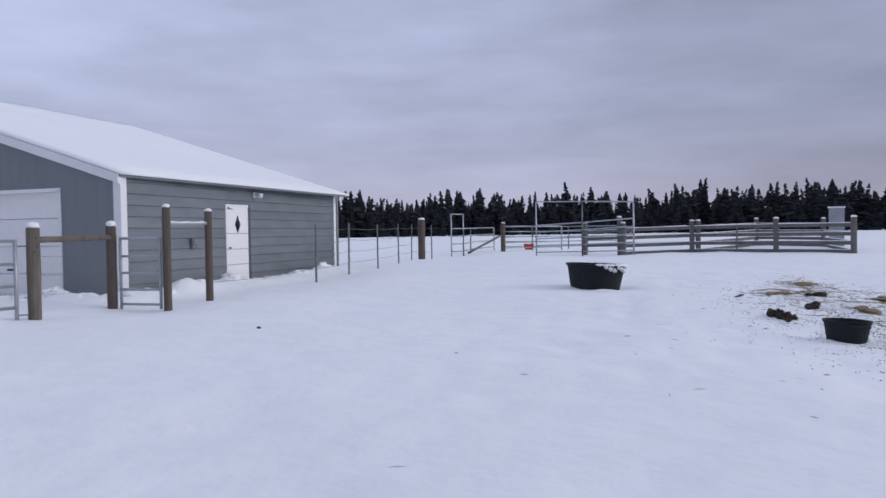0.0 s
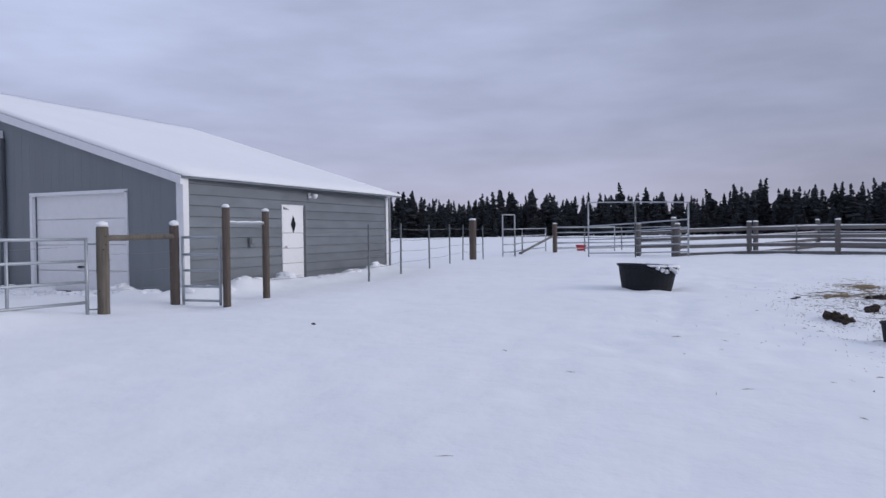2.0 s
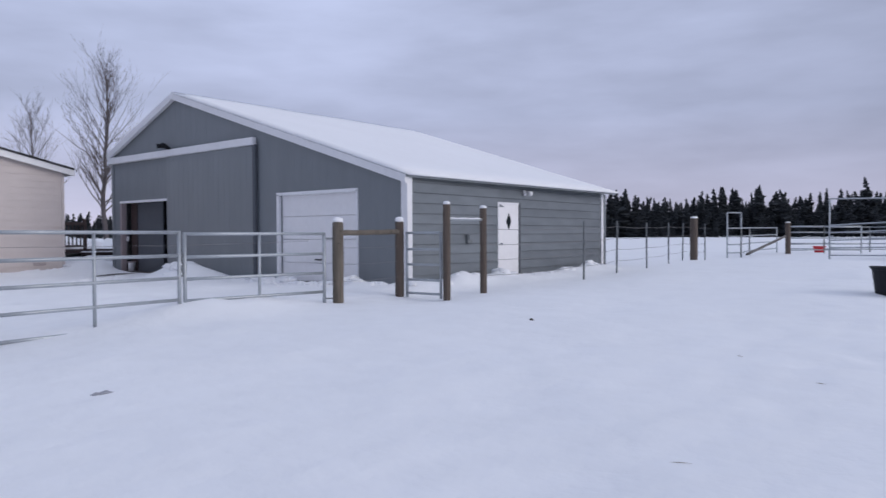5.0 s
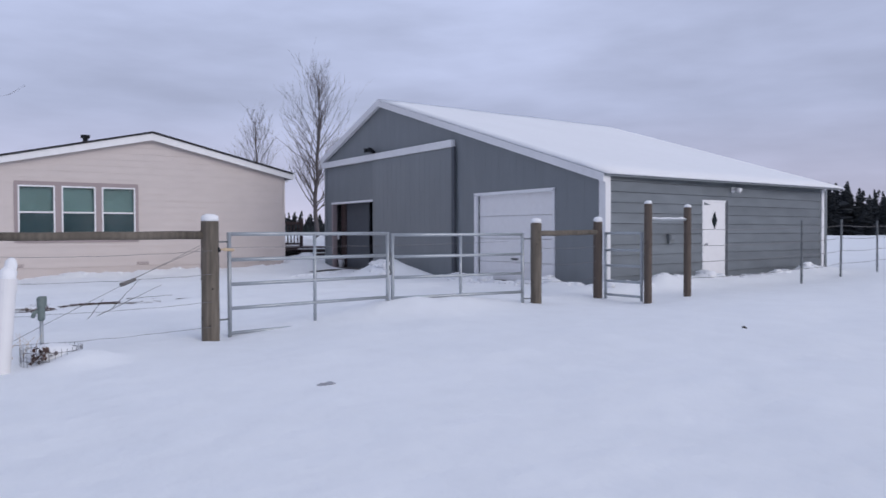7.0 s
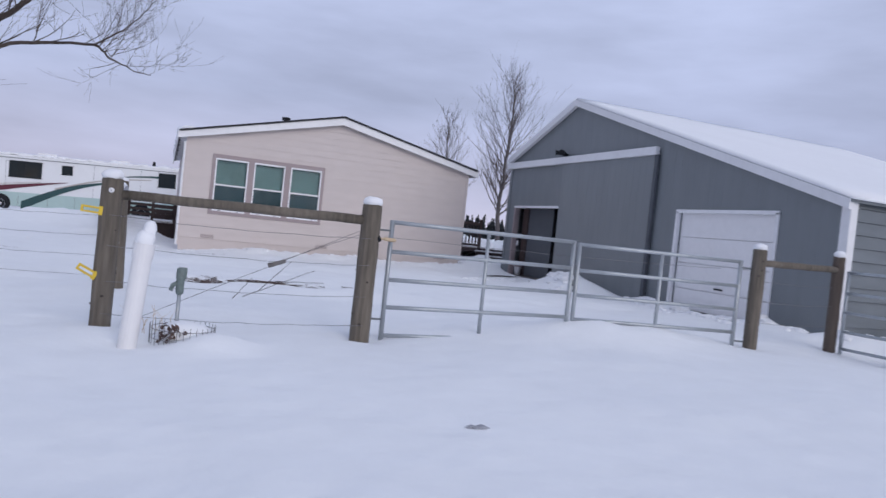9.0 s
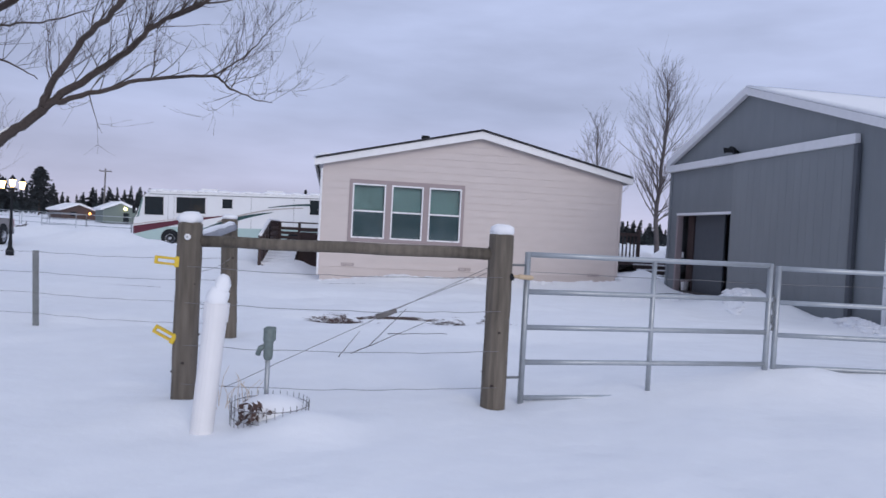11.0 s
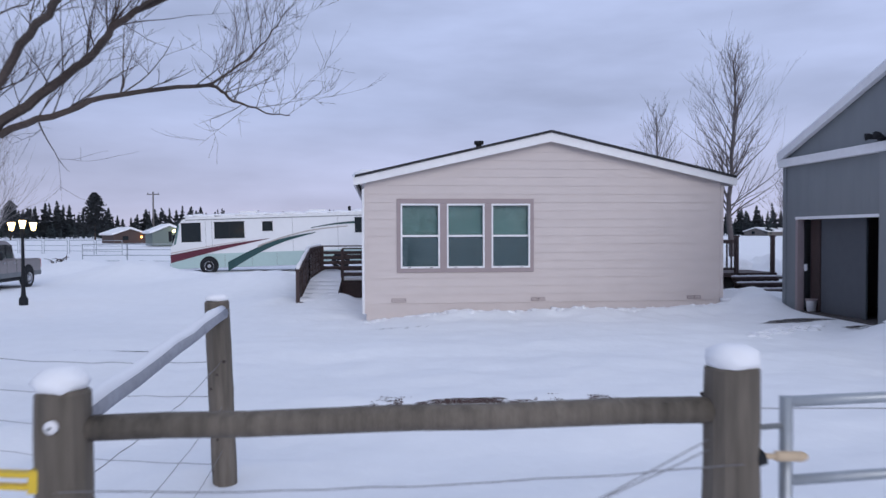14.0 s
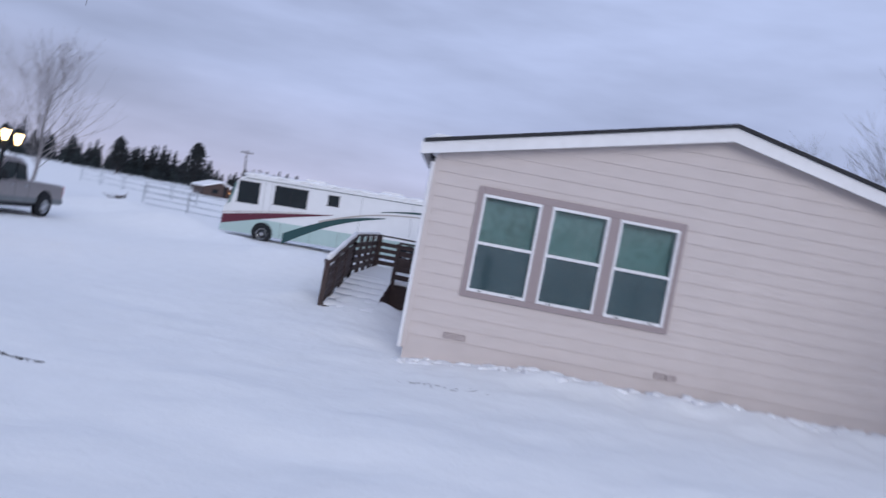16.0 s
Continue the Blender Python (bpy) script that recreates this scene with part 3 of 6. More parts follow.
def siding_board(x0, x1, z0, z1):
    """One lap board, cut to the roof's slope at its ends."""
    def lim(zz):
        if zz <= HEAVE + 0.08:
            return x0, x1
        f = (HRIDGE + 0.09 - zz) / (HRIDGE - HEAVE)
        return max(x0, HRX - (HRX - HX0) * f), min(x1, HRX + (HX1 - HRX) * f)
    (a0, b0), (a1, b1) = lim(z0), lim(z1)
    if b0 - a0 < 0.05:
        return
    if b1 <= a1:
        a1 = b1 = HRX
        b1 += 0.01
    bm = bmesh.new()
    f = [bm.verts.new(p) for p in ((a0, HY - 0.010, z0), (b0, HY - 0.010, z0), (b1, HY + 0.002, z1), (a1, HY + 0.002, z1))]
    k = [bm.verts.new(p) for p in ((a0, HY + 0.05, z0), (b0, HY + 0.05, z0), (b1, HY + 0.05, z1), (a1, HY + 0.05, z1))]
    bm.faces.new(f)
    bm.faces.new(k[::-1])
    for i in range(4):
        bm.faces.new((f[i], k[i], k[(i + 1) % 4], f[(i + 1) % 4]))
    bmesh.ops.recalc_face_normals(bm, faces=bm.faces)
    part("siding_board", bm, SIDING, house)


z = 0.318
while z < HRIDGE + 0.04:
    z1 = z + 0.185
    if z1 > 1.10 and z < 2.50:
        siding_board(HX0, 1.31, z, z1)
        siding_board(4.32, HX1, z, z1)
    else:
        siding_board(HX0, HX1, z, z1)
    z = z1
for x in (HX0 - 0.02, HX1 - 0.05):
    part("corner_board", boxes((x, HY - 0.024, 0.1, x + 0.07, HY + 0.05, HEAVE - 0.03)), SIDING, house)

OV = 0.20


def house_roof(sgn):
    ex = HX0 - 0.22 if sgn < 0 else HX1 + 0.22
    slope = (HRIDGE - HEAVE) / (HRX - HX0)
    ez = HRIDGE + 0.14 - slope * abs(ex - HRX)
    part("roof", prism(bmesh.new(), [(ex, ez), (HRX, HRIDGE + 0.14), (HRX, HRIDGE + 0.19), (ex, ez + 0.05)], "y", HY - OV - 0.04, HY + HLEN + 0.3), SHINGLE, house, "charcoal shingle roof edge")
    part("fascia", prism(bmesh.new(), [(ex, ez - 0.003), (HRX, HRIDGE + 0.137), (HRX, HRIDGE - 0.06), (ex, ez - 0.17)], "y", HY - OV, HY - OV + 0.03), TRIM, house, "white painted fascia board")
    part("soffit", prism(bmesh.new(), [(ex, ez - 0.02), (HRX, HRIDGE + 0.12), (HRX, HRIDGE + 0.10), (ex, ez - 0.04)], "y", HY - OV + 0.03, HY + 0.04), TRIM, house)
    part("eave_board", boxes((ex - (0.03 if sgn < 0 else 0), HY - OV, ez - 0.16, ex + (0 if sgn < 0 else 0.03), HY + HLEN, ez + 0.01)), TRIM, house)


house_roof(-1)
house_roof(1)
part("downspout", tube(bmesh.new(), [(HX0 - 0.05, HY - 0.03, HEAVE - 0.15), (HX0 - 0.05, HY - 0.03, 0.1)], 0.03, 8), TRIM, house)
part("vent_pipe", tube(bmesh.new(), [(4.02, 28.1, 3.7), (4.02, 28.1, 4.62)], 0.09, 10), BLACK_RUB, house)
part("vent_cap", tube(bmesh.new(), [(4.02, 28.1, 4.60), (4.02, 28.1, 4.70)], 0.15, 10), BLACK_RUB, house)
part("roof_vent", boxes((7.15, HY + 0.9, 3.45, 7.5, HY + 1.25, 3.66), bevel=0.02), BLACK_RUB, house)
for x0 in (1.18, 4.28, 7.88):
    for k in range(2):
        vent = part("vent", boxes((x0 + k * 0.17, HY - 0.028, 0.35, x0 + k * 0.17 + 0.15, HY - 0.010, 0.43)), TAUPE, house)
        for s in range(3):
            part("slat", boxes((x0 + k * 0.17 + 0.01, HY - 0.034, 0.362 + s * 0.022, x0 + k * 0.17 + 0.14, HY - 0.027, 0.372 + s * 0.022)), SIDING, vent)


def sash_window(x0, x1):
    """A white single-hung unit: outer frame, upper and lower sash, two panes."""
    z0, zm, z1 = 1.10, 1.80, 2.50
    win = part("window", boxes((x0, HY - 0.045, z0 - 0.01, x0 + 0.035, HY + 0.06, z1 + 0.01), (x1 - 0.035, HY - 0.045, z0 - 0.01, x1, HY + 0.06, z1 + 0.01),
                               (x0 + 0.035, HY - 0.045, z1 - 0.03, x1 - 0.035, HY + 0.06, z1 + 0.01), (x0 + 0.035, HY - 0.045, z0 - 0.01, x1 - 0.035, HY + 0.06, z0 + 0.03)), TRIM, house, "white vinyl single-hung window")
    part("meeting_rail", boxes((x0 + 0.035, HY - 0.035, zm - 0.022, x1 - 0.035, HY + 0.05, zm + 0.022), bevel=0.005), TRIM, win)
    for a, b, y in ((z0 + 0.03, zm - 0.022, HY - 0.002), (zm + 0.022, z1 - 0.03, HY + 0.02)):
        pane = part("pane", boxes((x0 + 0.036, y, a, x1 - 0.036, y + 0.006, b)), PANE, win)
        pane.visible_shadow = False
    part("screen", boxes((x0 + 0.038, HY + 0.014, z0 + 0.03, x1 - 0.038, HY + 0.018, zm - 0.02)), SCREEN, win, "dark insect screen over the lower sash")
    for s in range(2):
        xx = x0 + 0.16 + s * (x1 - x0 - 0.38)
        part("latch", boxes((xx, HY - 0.05, z0 + 0.004, xx + 0.06, HY - 0.043, z0 + 0.016)), BLACK_RUB, win)
    part("blind", boxes((x0 + 0.02, HY + 0.10, zm - 0.05, x1 - 0.02, HY + 0.11, z1)), BLIND, win, "pale green fabric blind behind the glass")


for x0, x1 in ((1.385, 2.245), (2.40, 3.235), (3.39, 4.255)):
    sash_window(x0, x1)
for r in ((1.30, HY - 0.036, 1.0, 1.385, HY + 0.05, 2.615), (2.245, HY - 0.036, 1.09, 2.40, HY + 0.05, 2.51), (3.235, HY - 0.036, 1.09, 3.39, HY + 0.05, 2.51), (4.255, HY - 0.036, 1.0, 4.34, HY + 0.05, 2.615),
          (1.385, HY - 0.036, 2.51, 4.255, HY + 0.05, 2.615), (1.385, HY - 0.036, 1.0, 4.255, HY + 0.05, 1.09)):
    part("window_trim", boxes(r, bevel=0.004), TAUPE, house)

bm = bmesh.new()
for i in range(14):
    lump(bm, (HX0 + 0.12, HY + 0.5 + i * 0.95, 3.16), (0.42, 0.62, 0.13), i + 3, 0.2, 2)
tagged(finish("eave_snow", bm, SNOW_SOFT, None, smooth=True), "snow lying along the house eave", "snow")


# ---- fences and gates ----
def wood_post(x, y, height, r, label, lean=(0, 0), cap=0.09, material=POST_WOOD, seed=1, name="fence_post", group="paddock posts"):
    base = gz(x, y)
    th = thing(name, label, "fence post", pose(x, y, base, lean[0], lean[1], 0), group=group)
    rng = random.Random(seed)
    prof = [(r * rng.uniform(0.98, 1.04), -0.3 + (height + 0.3) * i / 10) for i in range(10)] + [(r * 0.98, height - 0.012), (r * 0.86, height)]
    part("timber", lathe(bmesh.new(), prof, 14, wobble=0.015, rng=rng), material, th, smooth=False)
    for k in range(9 if r > 0.08 and y < 12 else 0):
        a, zz = rng.uniform(0, math.tau), height * (0.08 + 0.85 * (k + rng.random()) / 9)
        s = rng.uniform(0.010, 0.018)
        part("knot", lump(bmesh.new(), (math.cos(a) * r * 0.97, math.sin(a) * r * 0.97, zz), (s, s, s * 0.75), seed + k, 0.2, 1), BARK, th)
    if cap:
        bm = bmesh.new()
        lump(bm, (0, 0, height + cap * 0.30), (r * 1.02, r * 1.0, cap * 0.62), seed, 0.22)
        part("snow_cap", bm, SNOW_SOFT, th, "small cap of snow on the post top", smooth=True)
    return th


PG, PF, PA, PB, PC, PD, PH = (-0.21, 8.38), (2.20, 8.38), (7.18, 8.25), (8.82, 8.50), (8.92, 7.52), (10.12, 7.66), (-0.25, 11.2)
wood_post(*PG, 1.35, 0.092, "pale treated round post with yellow insulators", seed=2)
wood_post(*PF, 1.43, 0.102, "thick weathered round gate post capped with snow", seed=3)
wood_post(*PA, 1.24, 0.085, "pale treated round gate post capped with snow", seed=4)
wood_post(*PB, 1.29, 0.075, "dark round gate post capped with snow", material=OLD_WOOD, seed=5)
wood_post(*PC, 1.59, 0.062, "tall brown round post by the walk gate", material=OLD_WOOD, seed=6, cap=0.06)
wood_post(*PD, 1.52, 0.062, "tall brown round post beside the barn", material=OLD_WOOD, seed=7, cap=0.06)
wood_post(*PH, 1.35, 0.09, "greyish round brace post leaning slightly", lean=(0, -2), seed=8, cap=0.06)
wood_post(24.6, 9.35, 1.45, 0.13, "thick dark timber post in the pasture fence", material=OLD_WOOD, seed=9, cap=0.07)


def rail(name, a, b, ra, rb, material, label, cat="rail", snow=False, sides=10):
    bm = bmesh.new()
    pa, pb = Vector(a), Vector(b)
    tube(bm, [pa.lerp(pb, t / 8) + Vector((0, 0, 0.003 * math.sin(t * 2.1))) for t in range(9)], [ra + (rb - ra) * t / 8 for t in range(9)], sides)
    ob = tagged(finish(name, bm, material, None, smooth=True), label, cat)
    if snow:
        bm = bmesh.new()
        tube(bm, [pa.lerp(pb, t / 8) + Vector((0, 0, ra * 0.75 + 0.006 * math.sin(t * 2.1))) for t in range(9)], [ra * (0.72 + 0.1 * math.sin(t * 3)) for t in range(9)], 8)
        tagged(finish("rail_snow", bm, SNOW_SOFT, None, smooth=True), "thin line of snow along the brace rail", "snow")
    return ob


rail("brace_rail", (PG[0] + 0.06, PG[1], 1.19), (PF[0] - 0.07, PF[1], 1.20), 0.045, 0.05, POST_WOOD, "pale round rail between two fence posts")
rail("brace_rail", (PA[0] + 0.06, PA[1] + 0.01, 1.20), (PB[0] - 0.05, PB[1] - 0.01, 1.22), 0.045, 0.045, POST_WOOD, "greenish round rail between the gate posts")
rail("brace_rail", (PG[0], PG[1] + 0.06, 1.19), (PH[0], PH[1] - 0.05, 1.29), 0.045, 0.048, FROST_WOOD, "round brace rail dusted with snow", snow=True)
rail("brace_rail", (PC[0] + 0.05, PC[1], 1.42), (PD[0] - 0.05, PD[1], 1.43), 0.022, 0.022, GALV, "thin horizontal pipe between two brown posts", snow=True)


def gate(name, a, b, rails, bottom, stiles, label, m=None, r=0.022):
    """A tubular gate between two plan points: end stiles, inner stiles, rails."""
    th = thing(name, label, "gate")
    a, b = Vector((*a, 0)), Vector((*b, 0))
    for t in (0.0, 1.0):
        p = a.lerp(b, t)
        part("end_stile", tube(bmesh.new(), [(p.x, p.y, bottom), (p.x, p.y, rails[0] + 0.02)], r * 1.15, 8), GALV, th, smooth=True)
    for t in stiles:
        p = a.lerp(b, t)
        part("inner_stile", tube(bmesh.new(), [(p.x, p.y, bottom + 0.03), (p.x, p.y, rails[0])], r, 8), GALV, th, smooth=True)
    for z in rails:
        part("rail", tube(bmesh.new(), [(a.x, a.y, z), *[(a.lerp(b, t).x, a.lerp(b, t).y, z) for t in (0.3, 0.6)], (b.x, b.y, z)], r, 8), GALV, th, smooth=True)
    return th


GR = [1.21, 0.905, 0.612, 0.325, 0.03]
g1 = gate("field_gate", (2.44, 8.42), (4.74, 8.62), GR, -0.05, (0.5,), "galvanised tubular field gate leaf, closed")
g2 = gate("field_gate", (4.82, 8.62), (6.98, 8.34), [z - 0.02 for z in GR], -0.05, (0.5,), "galvanised tubular field gate leaf, closed")
gate("walk_gate", (8.86, 8.36), (8.91, 7.64), [1.20, 0.92, 0.66, 0.40, 0.17], 0.1, (), "narrow galvanised walk gate between posts", r=0.02)
for g, x, y in ((g1, 2.44, 8.42), (g2, 6.98, 8.34)):
    for z in (0.20, 1.12):
        px, py = (PF if g is g1 else PA)
        part("hinge", tube(bmesh.new(), [(px, py, z), (x, y, z)], 0.011, 6), TPOST, g)
bm = tube(bmesh.new(), [(4.78 + 0.012 * math.sin(i * 2), 8.61, 0.95 - i * 0.04) for i in range(9)], 0.012, 5)
tagged(finish("gate_chain", bm, TPOST), "rusty chain hanging where the gate leaves meet", "chain")
gh = thing("gate_spring", "tan spring-gate grip clipped beside the post", "gate grip", pose(PF[0] + 0.10, PF[1] - 0.05, 1.03))
part("grip", tube(bmesh.new(), [(0, 0, 0), (0.04, 0, 0), (0.05, 0, 0), (0.15, 0, -0.005), (0.17, 0, -0.005)], [0.012, 0.012, 0.02, 0.02, 0.01], 8), TAN, gh)
part("guard", tube(bmesh.new(), [(-0.03, 0, -0.01), (0.0, 0, 0.0)], 0.03, 8), BLACK_RUB, gh)


def wire(a, b, sag=0.03, r=0.0024, n=16, wig=0.006, label="thin rusty fence wire", seed=0, name="fence_wire"):
    rng = random.Random(seed)
    pa, pb = Vector(a), Vector(b)
    pts = []
    for i in range(n + 1):
        t = i / n
        p = pa.lerp(pb, t)
        p.z += -sag * 4 * t * (1 - t) + (rng.uniform(-wig, wig) if 0 < i < n else 0)
        pts.append(p)
    return tagged(finish(name, tube(bmesh.new(), pts, r, 4), WIRE, None), label, "wire", group="fence wires")


for k, z in enumerate((1.00, 0.73, 0.41, 0.12)):
    wire((PG[0], PG[1] - 0.09, z), (PF[0], PF[1] - 0.10, z + 0.02), 0.03, seed=k)
for k, z in enumerate((0.98, 0.72, 0.45)):
    wire((PA[0], PA[1], z), (PB[0], PB[1], z), 0.02, seed=k + 9)
    wire((2.6, 9.0 + 0.02 * k, z + 0.06), (6.9, 8.6, z + 0.10), 0.02, seed=k + 19) if k == 0 else None
for k, z in enumerate((0.95, 0.62, 0.30)):
    wire((PG[0] - 0.02, PG[1] + 0.09, z), (PH[0], PH[1], z), 0.05, seed=k + 29)
wire((PF[0] - 0.08, PF[1] - 0.02, 1.10), (PG[0] + 0.30, PG[1], 0.08), 0.0, 0.0026, wig=0.003, label="twisted diagonal brace wire", seed=41)
wire((PF[0] - 0.08, PF[1] - 0.02, 1.06), (1.25, PG[1], 0.68), 0.0, 0.0026, wig=0.002, label="twisted diagonal brace wire", seed=42)
rail("twist_stick", (1.22, PG[1] - 0.02, 0.66), (1.38, PG[1] - 0.02, 0.72), 0.025, 0.02, GREY_WOOD, "short stick twisted into the brace wire", "stick", sides=6)


def t_post(x, y, h, lean=(0, 0), group="steel fence stakes", r=0.022):
    """A ribbed steel stake: flange, stem and studs."""
    th = thing("steel_stake", "slim grey-green steel fence stake in snow", "fence stake", pose(x, y, gz(x, y), lean[0], lean[1], 15), group=group)
    part("flange", boxes((-r, -0.004, -0.2, r, 0.004, h)), TPOST, th)
    part("stem", boxes((-0.004, 0.004, -0.2, 0.004, 0.034, h)), TPOST, th)
    for i in range(5):
        part("stud", boxes((-r * 0.6, -0.014, 0.15 + i * h / 6, r * 0.6, -0.003, 0.175 + i * h / 6)), TPOST, th)
    return th


t_post(-2.65, 12.15, 0.92, (0, -2), r=0.035)
t_post(-7.6, 14.6, 0.95, r=0.03)
for k in range(4):
    z = 0.86 - k * 0.25
    wire((PH[0], PH[1] - 0.08, z + 0.08), (-2.65, 12.12, z), 0.03, seed=50 + k)
    wire((-2.65, 12.12, z), (-7.6, 14.57, z), 0.05, seed=60 + k)
STAKES = [(13.95, 7.74), (16.1, 8.02), (18.9, 8.5), (21.5, 8.95), (24.0, 9.5), (25.3, 9.2)]
for i, (x, y) in enumerate(STAKES):
    t_post(x, y, 1.28, (0.8 * math.sin(i * 2), 1.2 * math.cos(i * 3)), r=0.03)
line = [PD, *STAKES]
for i, (a, b) in enumerate(zip(line, line[1:])):
    for k in range(4):
        z = 1.15 - k * 0.28
        wire((*a, gz(*a) + z), (*b, gz(*b) + z), 0.03, 0.0045, seed=80 + i * 4 + k)

# yellow insulators and a white knob on the corner post
for z, s in ((1.03, 1), (0.46, -1)):
    ins = thing("insulator", "yellow plastic fence insulator on the corner post", "insulator", pose(PG[0] - 0.09, PG[1] - 0.05, z, 0, 16 - 12 * s, 0), group="yellow insulators")
    part("clip", boxes((-0.13, -0.02, 0.012, 0.03, 0.02, 0.03), (-0.13, -0.02, -0.03, 0.0, 0.02, -0.014), (-0.145, -0.02, -0.03, -0.125, 0.02, 0.03), bevel=0.004), YELLOW, ins)
    part("nail_plate", boxes((0.0, -0.025, -0.04, 0.035, 0.025, 0.04), bevel=0.004), YELLOW, ins)
kn = thing("insulator", "white ceramic knob insulator on the corner post", "insulator", pose(PG[0] + 0.0, PG[1] - 0.09, 1.22, 90, 0, 0))
part("knob", lathe(bmesh.new(), [(0.02, -0.01), (0.024, 0.012), (0.016, 0.018), (0.008, 0.022)], 12), PVC, kn, smooth=True)
part("nail", lathe(bmesh.new(), [(0.006, 0.015), (0.006, 0.028)], 8), TPOST, kn)

# standpipe, hydrant, wire basket
sp = thing("white_standpipe", "white plastic pipe leaning beside the corner post", "pipe", pose(0.05, 7.62, gz(0.05, 7.62) - 0.05, 0, 4.2, 0))
part("pipe", lathe(bmesh.new(), [(0.076, -0.15), (0.076, 0.80), (0.084, 0.80), (0.084, 0.92), (0.07, 0.92), (0.07, 0.88)], 20), PVC, sp, smooth=False)
bm = bmesh.new()
lump(bm, (0, 0, 0.95), (0.078, 0.078, 0.08), 3, 0.25)
lump(bm, (0.02, 0, 1.04), (0.055, 0.05, 0.07), 5, 0.3)
part("snow_cap", bm, SNOW_SOFT, sp, "small heap of snow on the pipe end", smooth=True)
hy = thing("yard_hydrant", "frost-free yard hydrant with green iron head", "hydrant", pose(0.43, 8.05, gz(0.43, 8.05)))
part("riser", tube(bmesh.new(), [(0, 0, -0.2), (0, 0, 0.42)], 0.018, 10), GALV, hy, smooth=True)
part("head", lathe(bmesh.new(), [(0.026, 0.36), (0.034, 0.38), (0.034, 0.48), (0.04, 0.5), (0.04, 0.585), (0.02, 0.60)], 10), GREEN_IRON, hy, smooth=True)
part("spout", tube(bmesh.new(), [(-0.02, 0, 0.46), (-0.06, 0, 0.44), (-0.075, 0, 0.39)], [0.02, 0.02, 0.018], 8), GREEN_IRON, hy, smooth=True)
part("lever", boxes((0.0, -0.012, 0.50, 0.05, 0.012, 0.60), bevel=0.005), GREEN_IRON, hy)
bk = thing("wire_basket", "round wire mesh ring holding snow and leaves", "wire basket", pose(0.48, 7.76, gz(0.48, 7.76) - 0.085))
for z in (0.02, 0.10, 0.18):
    part("hoop", tube(bmesh.new(), [(0.26 * math.cos(a * math.tau / 24), 0.26 * math.sin(a * math.tau / 24), z) for a in range(25)], 0.003, 4, False), WIRE, bk)
for a in range(32):
    c, s = math.cos(a * math.tau / 32) * 0.26, math.sin(a * math.tau / 32) * 0.26
    part("upright", tube(bmesh.new(), [(c, s, -0.05), (c * 1.03, s * 1.03, 0.215)], 0.0022, 4), WIRE, bk)
bm = lump(bmesh.new(), (0.50, 7.80, gz(0.48, 7.76) + 0.05), (0.235, 0.22, 0.10), 7, 0.12)
tagged(finish("basket_snow", bm, SNOW_SOFT, None, smooth=True), "snow heaped inside the wire ring", "snow")
rng = random.Random(5)
bm = bmesh.new()
for i in range(34):
    c = Vector((0.37 + rng.gauss(0, 0.05), 7.58 + rng.gauss(0, 0.025), gz(0.37, 7.55) + rng.uniform(0.0, 0.16)))
    u = Vector((rng.uniform(-1, 1), rng.uniform(-1, 1), rng.uniform(-1, 1))).normalized() * rng.uniform(0.02, 0.045)
    v = u.cross(Vector((rng.uniform(-1, 1), rng.uniform(-1, 1), rng.uniform(-1, 1)))).normalized() * rng.uniform(0.012, 0.025)
    bm.faces.new([bm.verts.new(p) for p in (c - u, c + v, c + u, c - v)])
tagged(finish("dead_leaves", bm, DIRT), "clump of dark dead leaves in the wire ring", "leaves", kind="stuff")

rng = random.Random(15)
for k in range(12):
    x, y = rng.uniform(0.08, 0.36), rng.uniform(7.95, 8.15)
    dx, dy, h = rng.uniform(-0.16, 0.16), rng.uniform(-0.05, 0.05), rng.uniform(0.12, 0.26)
    bm = tube(bmesh.new(), [(x, y, gz(x, y) - 0.03), (x + dx * 0.4, y + dy, gz(x, y) + h * 0.7), (x + dx, y + dy * 2, gz(x, y) + h)], [0.0022, 0.0018, 0.001], 4)
    tagged(finish("grass_stalk", bm, TAN), "dry pale grass stalk bent over the snow", "grass", group="dry stalks by the hydrant")

# ---- feed tubs ----
def tub(x, y, r0, r1, h, label, tilt, snow):
    th = thing("feed_tub", label, "feed tub", pose(x, y, gz(x, y) - 0.06, tilt, 0, 20))
    part("shell", lathe(bmesh.new(), [(r0, 0), (r0 + (r1 - r0) * 0.9, h * 0.9), (r1 * 1.03, h * 0.91), (r1 * 1.05, h), (r1 * 0.97, h), (r0 * 0.95, 0.05)], 28), BLACK_RUB, th, smooth=False)
    for s in (-1, 1):
        part("grip", tube(bmesh.new(), [(s * r1 * 1.02, -0.09, h * 0.86), (s * (r1 + 0.06), -0.06, h * 0.84), (s * (r1 + 0.06), 0.06, h * 0.84), (s * r1 * 1.02, 0.09, h * 0.86)], 0.014, 6), BLACK_RUB, th)
    if snow:
        bm = bmesh.new()
        arc = [2.9 + k * 0.14 for k in range(24)]
        tube(bm, [(math.cos(a) * r1 * 1.02, math.sin(a) * r1 * 1.02, h) for a in arc], [0.012 + 0.014 * abs(math.sin(k * 1.3)) for k in range(24)], 6)
        for i in range(7):
            a = 3.25 + i * 0.17
            lump(bm, (math.cos(a) * r1 * 1.0, math.sin(a) * r1 * 1.0, h * (0.93 - 0.06 * (i % 3))), (0.11, 0.03, 0.04), i, 0.6, 2)
        ob = tagged(finish("tub_snow", bm, SNOW_SOFT, None, smooth=True), "patches of snow stuck to the tub rim", "snow")
        ob.matrix_world = th.matrix_world
    return th


